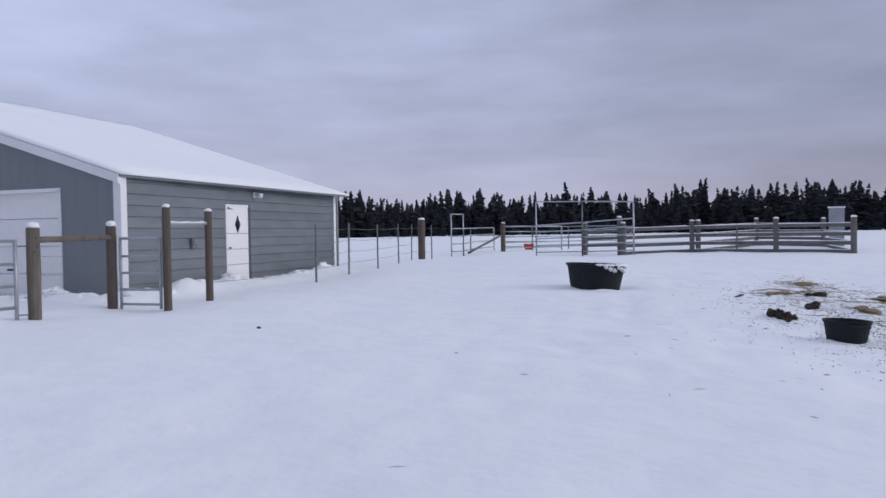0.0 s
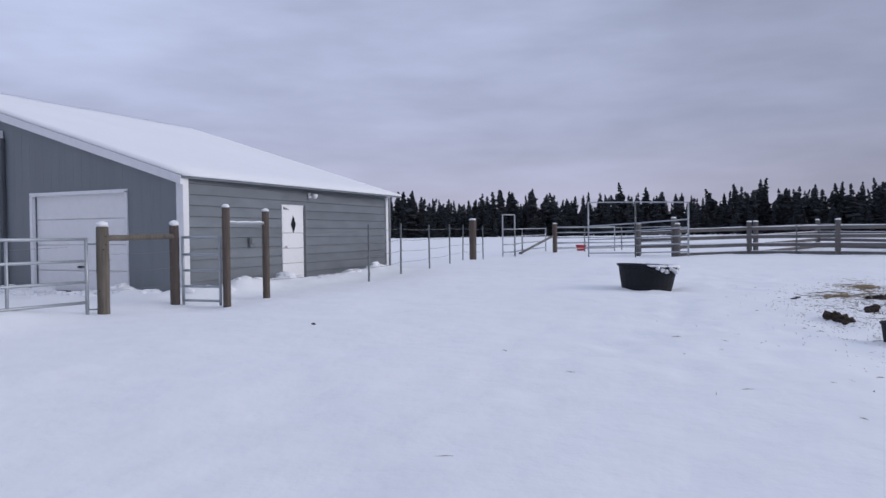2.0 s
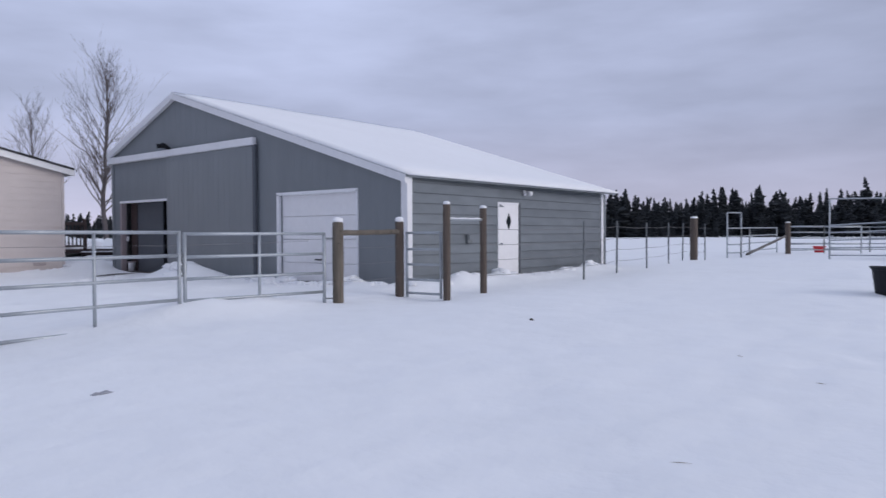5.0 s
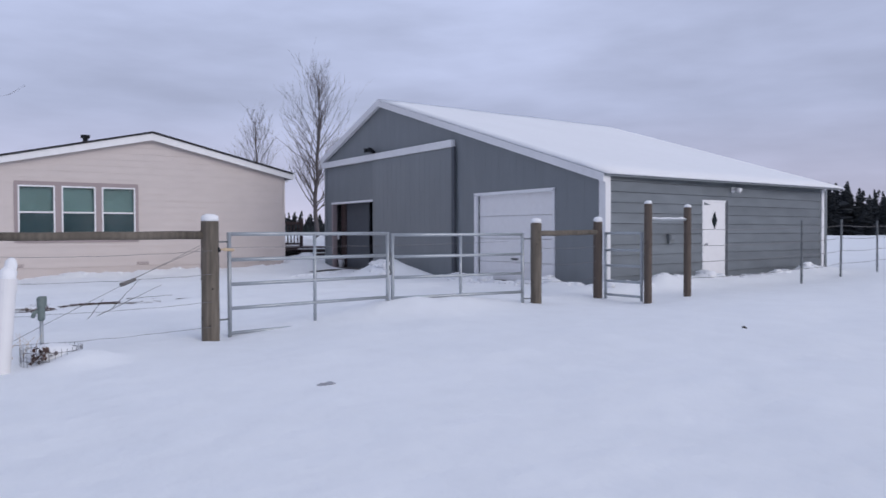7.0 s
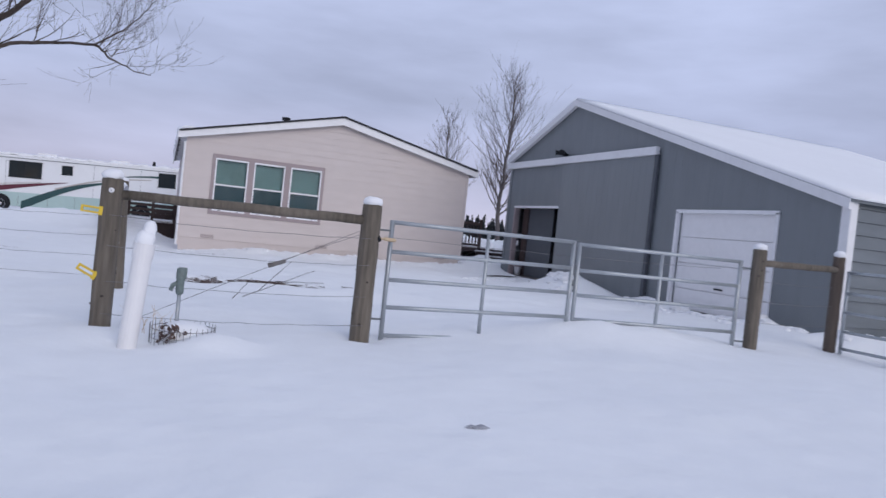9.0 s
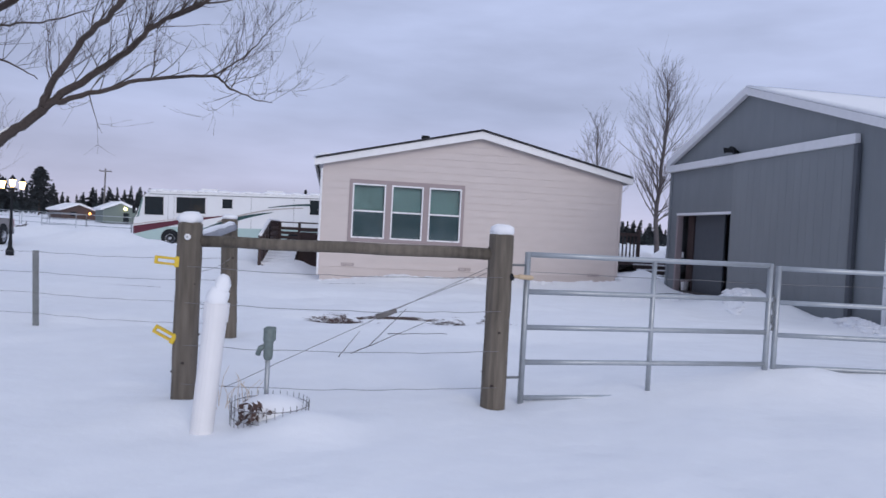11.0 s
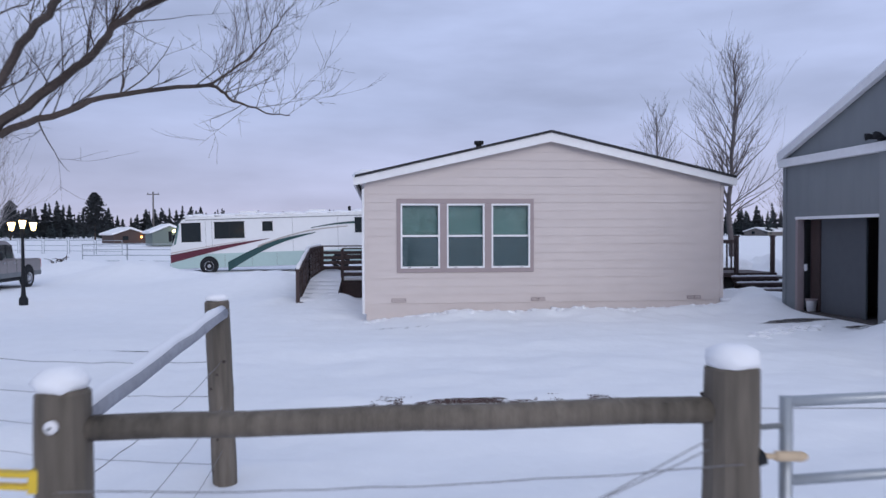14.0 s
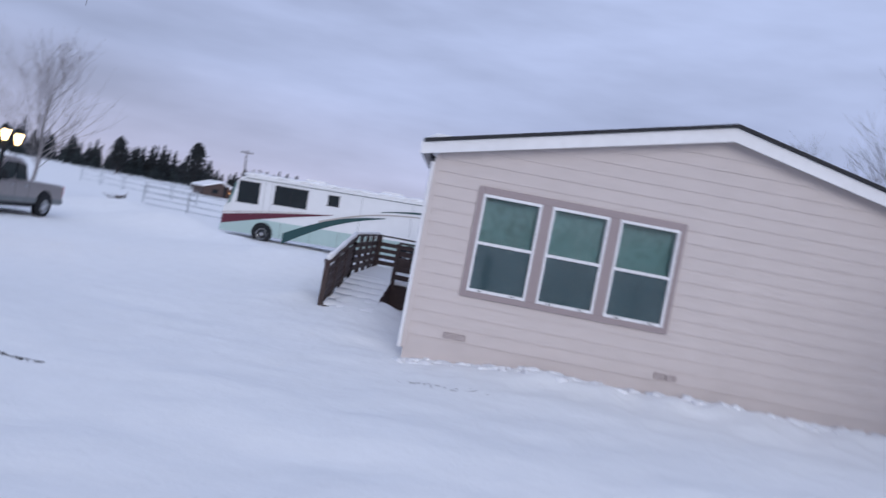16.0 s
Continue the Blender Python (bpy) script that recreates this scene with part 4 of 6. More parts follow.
tub(12.9, 1.55, 0.42, 0.51, 0.48, "large black rubber stock tub in the snow", 3, True)
tub(7.6, -1.53, 0.165, 0.205, 0.245, "small black rubber feed pan in the snow", 2, False)

# ---- paddock litter ----
def pile(name, x, y, size, material, label, cat, seed, n=7):
    """A low heap of separate clods."""
    rng = random.Random(seed)
    th = thing(name, label, cat, pose(x, y, gz(x, y)))
    for i in range(n):
        dx, dy = rng.gauss(0, size[0] * 0.45), rng.gauss(0, size[1] * 0.45)
        s = rng.uniform(0.45, 1.0)
        bm = lump(bmesh.new(), (dx, dy, gz(x + dx, y + dy) - gz(x, y) + size[2] * 0.15), (size[0] * 0.5 * s, size[1] * 0.5 * s, size[2] * 0.55 * s), seed + i, 0.7, 2)
        part("wisp" if cat == "hay" else "clod", bm, material, th)
    return th


pile("dung_pile", 9.2, -1.15, (0.15, 0.10, 0.12), DUNG, "dark heap of manure on trodden snow", "manure", 1, 16)
pile("dung_pile", 10.4, -1.62, (0.15, 0.10, 0.10), DUNG, "dark heap of manure on trodden snow", "manure", 2, 14)
pile("dung_pile", 11.6, -1.88, (0.13, 0.11, 0.09), DUNG, "dark smear of manure on trodden snow", "manure", 3, 9)
pile("dung_pile", 11.5, -0.78, (0.10, 0.08, 0.03), DUNG, "small dark clod on the snow", "manure", 4, 5)
pile("hay_heap", 12.0, -1.38, (0.26, 0.14, 0.06), HAY, "low heap of faded hay on the snow", "hay", 5, 14)
pile("hay_heap", 14.2, -1.95, (0.30, 0.24, 0.05), HAY, "low heap of faded hay on the snow", "hay", 6, 12)
pile("hay_heap", 10.0, -2.2, (0.22, 0.14, 0.07), HAY, "low heap of faded hay on the snow", "hay", 7, 12)
pile("hay_heap", 11.4, -2.7, (0.28, 0.16, 0.05), HAY, "low heap of faded hay on the snow", "hay", 8, 10)
pile("snow_clod", 2.12, 5.15, (0.12, 0.07, 0.035), FROST_WOOD, "small grey clod lying on the snow", "clod", 9, 4)
pile("snow_clod", 7.0, 4.6, (0.05, 0.04, 0.03), DUNG, "small dark clod lying on the snow", "clod", 10, 2)


def litter(name, cx, cy, sx, sy, count, material, label, seed, length=(0.03, 0.14)):
    """Loose stalks and crumbs strewn over the snow."""
    rs = np.random.RandomState(seed)
    x, y = rs.normal(cx, sx, count), rs.normal(cy, sy, count)
    z = snow_height(x, y) + 0.006
    a, ln, w = rs.uniform(0, math.pi, count), rs.uniform(*length, count), rs.uniform(0.001, 0.004, count)
    dx, dy, ox, oy = np.cos(a) * ln / 2, np.sin(a) * ln / 2, -np.sin(a) * w, np.cos(a) * w
    verts = np.stack([np.stack(p, -1) for p in ((x - dx - ox, y - dy - oy, z), (x + dx, y + dy, z + rs.uniform(0, 0.01, count)), (x - dx + ox, y - dy + oy, z), (x, y, z + 0.004 + w))], 1).reshape(-1, 3)
    k = np.arange(count)[:, None] * 4
    faces = np.concatenate([k + np.array(q) for q in ((0, 1, 3), (1, 2, 3), (2, 0, 3))])
    me = bpy.data.meshes.new(name)
    me.from_pydata(verts.tolist(), [], faces.tolist())
    me.materials.append(material)
    return tagged(new(name, me), label, "litter", kind="stuff")


litter("hay_litter", 12.2, -1.5, 0.4, 0.25, 900, HAY, "faded hay stalks round the heaps", 26, (0.03, 0.14))
litter("hay_litter", 14.2, -1.95, 0.8, 0.25, 900, HAY, "faded hay stalks round the heaps", 27, (0.03, 0.14))
litter("hay_litter", 11.3, -2.2, 1.5, 0.7, 3400, HAY, "scattered hay stalks over trodden snow", 21, (0.015, 0.06))
litter("dirt_litter", 10.2, -2.0, 1.5, 0.6, 2600, DUNG, "dark crumbs trodden into the snow", 22, (0.006, 0.03))
litter("dirt_litter", 8.2, -1.9, 1.2, 0.45, 700, DUNG, "dark crumbs trodden into the snow", 23, (0.008, 0.03))
litter("dirt_litter", 7.9, -2.3, 1.1, 0.45, 1600, DUNG, "dark crumbs trodden into the snow", 28, (0.006, 0.035))
litter("hay_litter", 8.6, -2.4, 1.2, 0.4, 900, HAY, "scattered hay stalks over trodden snow", 29, (0.015, 0.06))
litter("twig_litter", 6.0, -0.8, 2.0, 1.2, 45, HAY, "loose stalks lying on the snow", 24, (0.03, 0.12))
litter("dirt_litter", 1.2, 19.8, 0.22, 0.06, 30, CONCRETE, "grey crumbs beside the house", 25, (0.03, 0.10))


def bare_patch(x, y, sx, sy, seed, material=DIRT, label="bare brown earth showing through the snow", gaps=0.45):
    """Earth showing through thin snow: many ragged flat scraps on the snow's own surface."""
    rs = np.random.RandomState(seed)
    n = int(sx * sy * 42000)
    px, py = x + sx * rs.uniform(-1, 1, n), y + sy * rs.uniform(-1, 1, n)
    d2 = ((px - x) / sx) ** 2 + ((py - y) / sy) ** 2
    val = 0.55 * vnoise(px * 2.6 + seed, py * 4.5) + 0.45 * vnoise(px * 11 + seed, py * 15.0)
    keep = val * (1.25 - d2) > gaps * rs.uniform(0.6, 1.5, n)
    px, py = px[keep], py[keep]
    m, n = 5, len(px)
    r = rs.uniform(0.003, 0.011, n)[:, None]
    a = np.arange(m)[None, :] * math.tau / m + rs.uniform(-0.4, 0.4, (n, m))
    ox, oy = px[:, None] + r * rs.uniform(0.5, 1.5, (n, m)) * np.cos(a) * 1.5, py[:, None] + r * np.sin(a)
    oz = snow_height(ox, oy) + 0.006 + 0.004 * rs.uniform(0, 1, (n, m))
    me = bpy.data.meshes.new("bare_earth")
    me.from_pydata(np.stack([ox, oy, oz], -1).reshape(-1, 3).tolist(), [], np.arange(n * m).reshape(n, m).tolist())
    me.materials.append(material)
    return tagged(new("bare_earth", me), label, "bare earth", kind="stuff")


bare_patch(1.12, 13.45, 0.70, 0.65, 1, gaps=0.57)
bare_patch(3.02, 13.45, 0.82, 0.60, 2, gaps=0.55)
bare_patch(1.95, 13.72, 0.75, 0.10, 3, gaps=0.30)
bare_patch(9.0, 19.2, 0.85, 0.28, 4, CONCRETE, "wet dark ground bared before the barn door", 0.32)
bare_patch(9.5, 17.9, 0.35, 0.5, 5, CONCRETE, "wet dark ground bared before the barn door", 0.4)
bare_patch(-3.2, 17.8, 1.2, 0.10, 6, CONCRETE, "thin dark wheel mark in the snow", 0.62)
bare_patch(-4.0, 15.6, 1.0, 0.05, 7, CONCRETE, "thin dark wheel mark in the snow", 0.8)


def crumbs(x0, y0, x1, y1, wide, count, seed):
    """Small broken lumps of snow along a wall's foot."""
    rng = random.Random(seed)
    bm = bmesh.new()
    for i in range(count):
        t, off = rng.random(), rng.gauss(0, wide)
        x, y = x0 + (x1 - x0) * t + off * (y1 - y0 != 0), y0 + (y1 - y0) * t + off * (x1 - x0 != 0)
        s = rng.uniform(0.02, 0.08)
        lump(bm, (x, y, gz(x, y) - s * 0.28), (s * rng.uniform(1.0, 2.2), s * rng.uniform(1.0, 1.8), s * 0.8), seed + i, 0.6, 2)
    return tagged(finish("snow_crumbs", bm, SNOW_SOFT, None, smooth=True), "broken lumps of snow along the wall foot", "snow", kind="stuff")


crumbs(0.6, 21.45, 8.8, 21.45, 0.12, 200, 100)
crumbs(9.4, 9.6, 9.4, 14.2, 0.16, 120, 400)
crumbs(9.6, 8.95, 18.0, 9.2, 0.14, 140, 600)
crumbs(7.4, 17.8, 9.2, 18.6, 0.35, 60, 800)
crumbs(8.6, 15.2, 9.3, 17.0, 0.25, 60, 1100)

# dead branches caught in the fence
for k, (a, b) in enumerate((((1.05, 8.75, 0.30), (1.75, 8.75, 0.62)), ((1.2, 8.7, 0.38), (1.5, 8.72, 0.70)), ((1.35, 8.72, 0.48), (1.85, 8.7, 0.50)), ((0.95, 8.7, 0.28), (1.12, 8.72, 0.5)))):
    rail("dead_branch", a, b, 0.004, 0.002, BARK, "thin dead branch caught in the fence", "branch", sides=5)

# ---- decks ----
def plank_rail(th, a, b, za, zb, h, slats=4):
    """A run of deck railing: posts, cap and level slats, following the floor's slope."""
    a2, b2 = Vector(a), Vector(b)
    length = (b2 - a2).length
    n = max(1, round(length / 1.1))
    ang = math.atan2(b2.y - a2.y, b2.x - a2.x)
    for i in range(n + 1):
        p = a2.lerp(b2, i / n)
        z = za + (zb - za) * i / n
        bm = boxes((-0.045, -0.045, -0.5, 0.045, 0.045, h), bevel=0.006)
        ob = part("post", bm, DECK_WOOD, th)
        ob.matrix_basis = pose(p.x, p.y, z, 0, 0, math.degrees(ang))
    for k in range(slats + 1):
        hh = h * (0.18 + 0.78 * k / slats) if k < slats else h + 0.02
        w, t = (0.055, 0.02) if k < slats else (0.02, 0.07)
        bm = bmesh.new()
        off = Vector((-math.sin(ang), math.cos(ang))) * t
        vs = []
        for p, z in ((a2, za), (b2, zb)):
            vs.append([bm.verts.new((q.x, q.y, z + hh + s)) for q, s in ((p - off, -w), (p + off, -w), (p + off, w), (p - off, w))])
        for i in range(4):
            bm.faces.new((vs[0][i], vs[0][(i + 1) % 4], vs[1][(i + 1) % 4], vs[1][i]))
        bm.faces.new(vs[0][::-1])
        bm.faces.new(vs[1])
        bmesh.ops.recalc_face_normals(bm, faces=bm.faces)
        part("slat" if k < slats else "cap_rail", bm, DECK_WOOD, th)


def rail_snow(a, b, za, zb):
    bm = tube(bmesh.new(), [Vector((*a, za)).lerp(Vector((*b, zb)), t / 8) for t in range(9)], [0.05 + 0.008 * math.sin(t * 2) for t in range(9)], 8)
    tagged(finish("rail_snow", bm, SNOW_SOFT, None, smooth=True), "line of snow along the deck railing", "snow")


deck = thing("entry_deck", "dark stained timber entry deck with stepped ramp and railings", "deck")
part("platform", boxes((-1.15, 27.2, 0.38, 0.60, 31.5, 0.48)), DECK_WOOD, deck)
part("skirt_board", boxes((-0.15, 27.16, -0.1, 0.60, 27.2, 0.40)), DECK_WOOD, deck)
plank_rail(deck, (-1.13, 24.3), (-1.13, 27.2), 0.05, 0.50, 0.86)
plank_rail(deck, (-1.13, 27.2), (-1.13, 31.5), 0.50, 0.50, 0.90)
plank_rail(deck, (-1.05, 31.5), (0.55, 31.5), 0.50, 0.50, 0.90)
plank_rail(deck, (-0.15, 27.2), (0.55, 27.2), 0.50, 0.50, 0.90)
rail_snow((-1.13, 24.3), (-1.13, 27.2), 1.00, 1.45)
rail_snow((-1.13, 27.2), (-1.13, 31.5), 1.45, 1.45)
for k in range(6):
    y0, z0 = 24.2 + k * 0.52, 0.10 + k * 0.066
    part("tread", boxes((-1.08, y0, -0.1, -0.16, y0 + 0.51, z0 + 0.04)), DECK_WOOD, deck)
    bm = bmesh.new()
    n = 16
    front = [0.10 if i < 5 + k % 3 else -0.03 for i in range(n + 1)]       # the trodden side leaves the tread's edge bare
    rows = []
    for i in range(n + 1):
        x = -1.07 + 0.90 * i / n
        nz = 0.02 * noise.noise(Vector((x * 4, k * 2.0, 1)))
        y1 = y0 + front[i] + 0.03 * noise.noise(Vector((x * 6, k * 3.0, 4)))
        rows.append([bm.verts.new(p) for p in ((x, y1, z0 + 0.035), (x, y1 + 0.03, z0 + 0.075 + nz), (x, y0 + 0.30, z0 + 0.11 + nz), (x, y0 + 0.58, z0 + 0.13 + nz), (x, y0 + 0.60, z0 + 0.03))])
    for p, q in zip(rows, rows[1:]):
        for i in range(4):
            bm.faces.new((p[i], q[i], q[i + 1], p[i + 1]))
    bmesh.ops.recalc_face_normals(bm, faces=bm.faces)
    tagged(finish("tread_snow", bm, SNOW_SOFT, None, smooth=True), "snow lying on the entry steps", "snow")
tagged(finish("deck_snow", boxes((-1.07, 27.22, 0.48, 0.58, 31.4, 0.56), bevel=0.02), SNOW_SOFT), "snow lying on the entry deck", "snow")

back = thing("back_deck", "dark timber back deck with baluster railing and steps", "deck")
part("platform", boxes((8.75, 25.2, 0.60, 12.05, 30.5, 0.72)), DECK_WOOD, back)
for x in (10.88, 11.94):
    part("post", boxes((x - 0.05, 25.2, -0.1, x + 0.05, 25.3, 1.72), bevel=0.008), DECK_WOOD, back)
    part("post_cap", boxes((x - 0.07, 25.18, 1.72, x + 0.07, 25.32, 1.77), bevel=0.012), DECK_WOOD, back)
part("top_rail", boxes((8.8, 25.22, 1.55, 10.83, 25.30, 1.65)), DECK_WOOD, back)
part("bottom_rail", boxes((8.8, 25.23, 0.80, 10.83, 25.29, 0.87)), DECK_WOOD, back)
for i in range(15):
    x = 8.9 + i * 0.13
    part("baluster", boxes((x, 25.24, 0.87, x + 0.035, 25.28, 1.55)), DECK_WOOD, back)
for k in range(4):
    part("stair_tread", boxes((10.7, 25.18 - 0.3 * (k + 1), 0.56 - 0.15 * k, 12.1, 25.2 - 0.3 * k, 0.62 - 0.15 * k)), DECK_WOOD, back)
    part("riser", boxes((10.72, 25.15 - 0.3 * k, 0.47 - 0.15 * k, 12.08, 25.175 - 0.3 * k, 0.555 - 0.15 * k)), DECK_WOOD, back)
    bm = bmesh.new()
    for i in range(8):
        lump(bm, (10.78 + i * 0.18, 25.08 - 0.3 * k, 0.635 - 0.15 * k), (0.15, 0.09, 0.035), k * 9 + i, 0.2, 1)
    tagged(finish("tread_snow", bm, SNOW_SOFT, None, smooth=True), "snow lying on the back steps", "snow")
bm = bmesh.new()
for i in range(6):
    lump(bm, (9.6 + i * 0.5, 28.2 + 0.4 * math.sin(i * 2), 0.72), (0.7, 1.2, 0.45 + 0.12 * math.sin(i)), i + 40, 0.2, 3)
tagged(finish("deck_snow", bm, SNOW_SOFT, None, smooth=True), "deep snow heaped on the back deck", "snow")


# ---- motorhome ----
rv = thing("motorhome", "white motorhome with maroon and teal swoosh stripes, snowy roof", "motorhome", pose(-9.12, 42.0, -0.06, 0, -1.6, 0))
RL = 11.2
prof = [(0.03, 0.20), (0.0, 0.65), (0.03, 1.20), (0.18, 1.52), (0.44, 2.36), (0.60, 2.58), (0.95, 2.70), (RL - 0.15, 2.74), (RL, 2.6), (RL, 0.20)]
bm = prism(bmesh.new(), prof, "y", 0.0, 2.45)
bmesh.ops.bevel(bm, geom=[e for e in bm.edges if abs(e.verts[0].co.y - e.verts[1].co.y) < 0.01], offset=0.07, segments=3, affect="EDGES")
part("body", bm, RV_WHITE, rv)
part("lower_panel", boxes((0.06, -0.014, 0.22, RL - 0.05, 0.01, 0.90), bevel=0.004), RV_GREEN, rv)


def stripe(name, top, low, material, y):
    """A swoosh on the side between two curves of (x, z)."""
    bm = bmesh.new()
    n = len(top)
    a = [bm.verts.new((x, y, z)) for x, z in top]
    b = [bm.verts.new((x, y, z)) for x, z in low]
    c = [bm.verts.new((x, y + 0.012, z)) for x, z in top]
    d = [bm.verts.new((x, y + 0.012, z)) for x, z in low]
    for i in range(n - 1):
        bm.faces.new((a[i], a[i + 1], b[i + 1], b[i]))
        bm.faces.new((a[i], c[i], c[i + 1], a[i + 1]))
        bm.faces.new((b[i], b[i + 1], d[i + 1], d[i]))
    bmesh.ops.recalc_face_normals(bm, faces=bm.faces)
    part(name, bm, material, rv)


def sweep(x0, z0, x1, z1, w0, w1, bulge, n=16):
    top, low = [], []
    for i in range(n + 1):
        t = i / n
        x, z = x0 + (x1 - x0) * t, z0 + (z1 - z0) * t + bulge * math.sin(t * math.pi)
        w = w0 + (w1 - w0) * t
        top.append((x, z + w / 2))
        low.append((x, z - w / 2))
    return top, low


stripe("maroon_stripe", *sweep(0.04, 0.70, 4.75, 1.56, 0.40, 0.02, 0.04), RV_RED, -0.020)
stripe("white_pinstripe", *sweep(0.04, 0.98, 3.6, 1.48, 0.04, 0.02, 0.03), RV_GREY, -0.018)
stripe("teal_swoosh", *sweep(2.75, 0.24, 7.0, 1.78, 0.46, 0.03, 0.26), RV_TEAL, -0.024)
stripe("grey_swoosh", *sweep(4.2, 1.20, 8.6, 2.05, 0.08, 0.04, 0.20), RV_GREY, -0.022)
stripe("teal_upper_swoosh", *sweep(6.8, 2.02, 9.2, 2.24, 0.03, 0.12, 0.05), RV_TEAL, -0.021)
for x0, x1, z0, z1 in ((0.58, 1.50, 1.53, 2.40), (2.15, 3.58, 1.65, 2.41), (4.45, 4.94, 1.96, 2.37), (8.95, 9.8, 1.75, 2.45)):
    w = part("window", boxes((x0, -0.03, z0, x1, 0.02, z1), bevel=0.012), AUTO_GLASS, rv, "dark tinted side window")
    for za, zb in ((z0 - 0.03, z0), (z1, z1 + 0.03)):
        part("window_frame", boxes((x0 - 0.03, -0.022, za, x1 + 0.03, -0.004, zb)), BLACK_RUB, w)
    if x1 - x0 > 1.0:
        part("window_divider", boxes(((x0 + x1) / 2 - 0.02, -0.036, z0, (x0 + x1) / 2 + 0.02, -0.028, z1)), BLACK_RUB, w)
bm = bmesh.new()
prism(bm, [(0.16, 1.50), (0.43, 2.37), (0.39, 2.39), (0.11, 1.52)], "y", 0.10, 2.35)
part("windscreen", bm, AUTO_GLASS, rv, "dark raked windscreen")
part("pillar_glass", prism(bmesh.new(), [(0.20, 1.36), (0.30, 1.40), (0.50, 2.30), (0.44, 2.36)], "y", -0.02, 0.02), TEAL_GLASS, rv, "tinted edge of the wrap-round windscreen")
for x in (1.72, 2.02, 5.9, 8.1):
    part("panel_seam", boxes((x, -0.004, 0.9, x + 0.012, 0.004, 2.52)), TPOST, rv)
for x in (2.6, 3.9, 5.1, 6.4, 7.5, 9.2):
    part("locker_seam", boxes((x, -0.017, 0.26, x + 0.014, -0.012, 0.86)), TPOST, rv)
part("roof_line", boxes((0.8, -0.02, 2.55, RL - 0.1, 0.01, 2.585)), TPOST, rv)
part("bumper", boxes((-0.05, 0.1, 0.20, 0.05, 2.35, 0.50), bevel=0.03), RV_GREEN, rv)
part("headlight", boxes((-0.02, 0.12, 0.72, 0.04, 0.45, 0.90), bevel=0.02), CHROME, rv)


def wheel(parent, x, y, r, w, z, rim=CHROME, turn=90):
    ty = part("wheel", bmesh.new(), BLACK_RUB, parent)
    bm = bmesh.new()
    lathe(bm, [(r * 0.62, -w / 2), (r * 0.94, -w / 2), (r, -w * 0.36), (r, w * 0.36), (r * 0.94, w / 2), (r * 0.64, w / 2), (r * 0.62, w * 0.25)], 24)
    bm.to_mesh(ty.data)
    bm.free()
    ty.matrix_basis = pose(x, y, z, turn, 0, 0)
    rm = part("rim", lathe(bmesh.new(), [(r * 0.615, w * 0.26), (r * 0.61, w * 0.50), (r * 0.55, w * 0.46), (r * 0.50, w * 0.38), (r * 0.30, w * 0.36), (r * 0.22, w * 0.52), (r * 0.08, w * 0.54)], 18), rim, ty)
    for i in range(8):
        a = i * math.tau / 8
        part("rim_hole", lathe(bmesh.new(), [(r * 0.055, w * 0.36), (r * 0.055, w * 0.46)], 8, (math.cos(a) * r * 0.42, math.sin(a) * r * 0.42, 0)), BLACK_RUB, ty)
    return ty


for x in (1.85, 8.2):
    part("wheel_arch", lathe(bmesh.new(), [(0.45, -0.006), (0.45, 0.012)], 24), BLACK_RUB, rv).matrix_basis = pose(x, -0.012, 0.34, 90, 0, 0)
    wheel(rv, x, 0.09, 0.38, 0.28, 0.30)
part("mirror", boxes((0.05, -0.32, 1.55, 0.17, -0.10, 2.05), bevel=0.03), BLACK_RUB, rv)
for x in (3.2, 6.6):
    part("roof_unit", boxes((x, 0.7, 2.7, x + 0.9, 1.6, 2.96), bevel=0.06), TRIM, rv)
part("roof_vent", boxes((8.6, 0.9, 2.7, 8.75, 1.05, 3.08), bevel=0.03), BLACK_RUB, rv)
bm = bmesh.new()
for i in range(30):
    lump(bm, (0.9 + i * 0.345, 1.2, 2.74 + 0.02 * math.sin(i * 1.9)), (0.42, 1.17, 0.13 + 0.03 * math.sin(i * 2.7)), i + 60, 0.12, 2)
tagged(finish("roof_snow", bm, SNOW_SOFT, None, smooth=True), "uneven snow along the motorhome roof", "snow").matrix_world = rv.matrix_world

# ---- pickup truck ----
truck = thing("pickup_truck", "silver pickup truck dusted with snow, parked in the yard", "pickup truck", pose(-12.5, 31.6, -0.04, 0, 0, -90) @ Matrix.Scale(0.92, 4))


def shell(name, outline, y0, y1, material, parent, taper=0.0, bevel=0.05, label=""):
    bm = bmesh.new()
    prism(bm, outline, "y", y0, y1)
    if taper:
        zmax, zmin = max(p[1] for p in outline), min(p[1] for p in outline)
        for v in bm.verts:
            v.co.y *= 1 - taper * (v.co.z - zmin) / (zmax - zmin)
    bmesh.ops.bevel(bm, geom=list(bm.edges), offset=bevel, segments=2, affect="EDGES")
    return part(name, bm, material, parent, label)


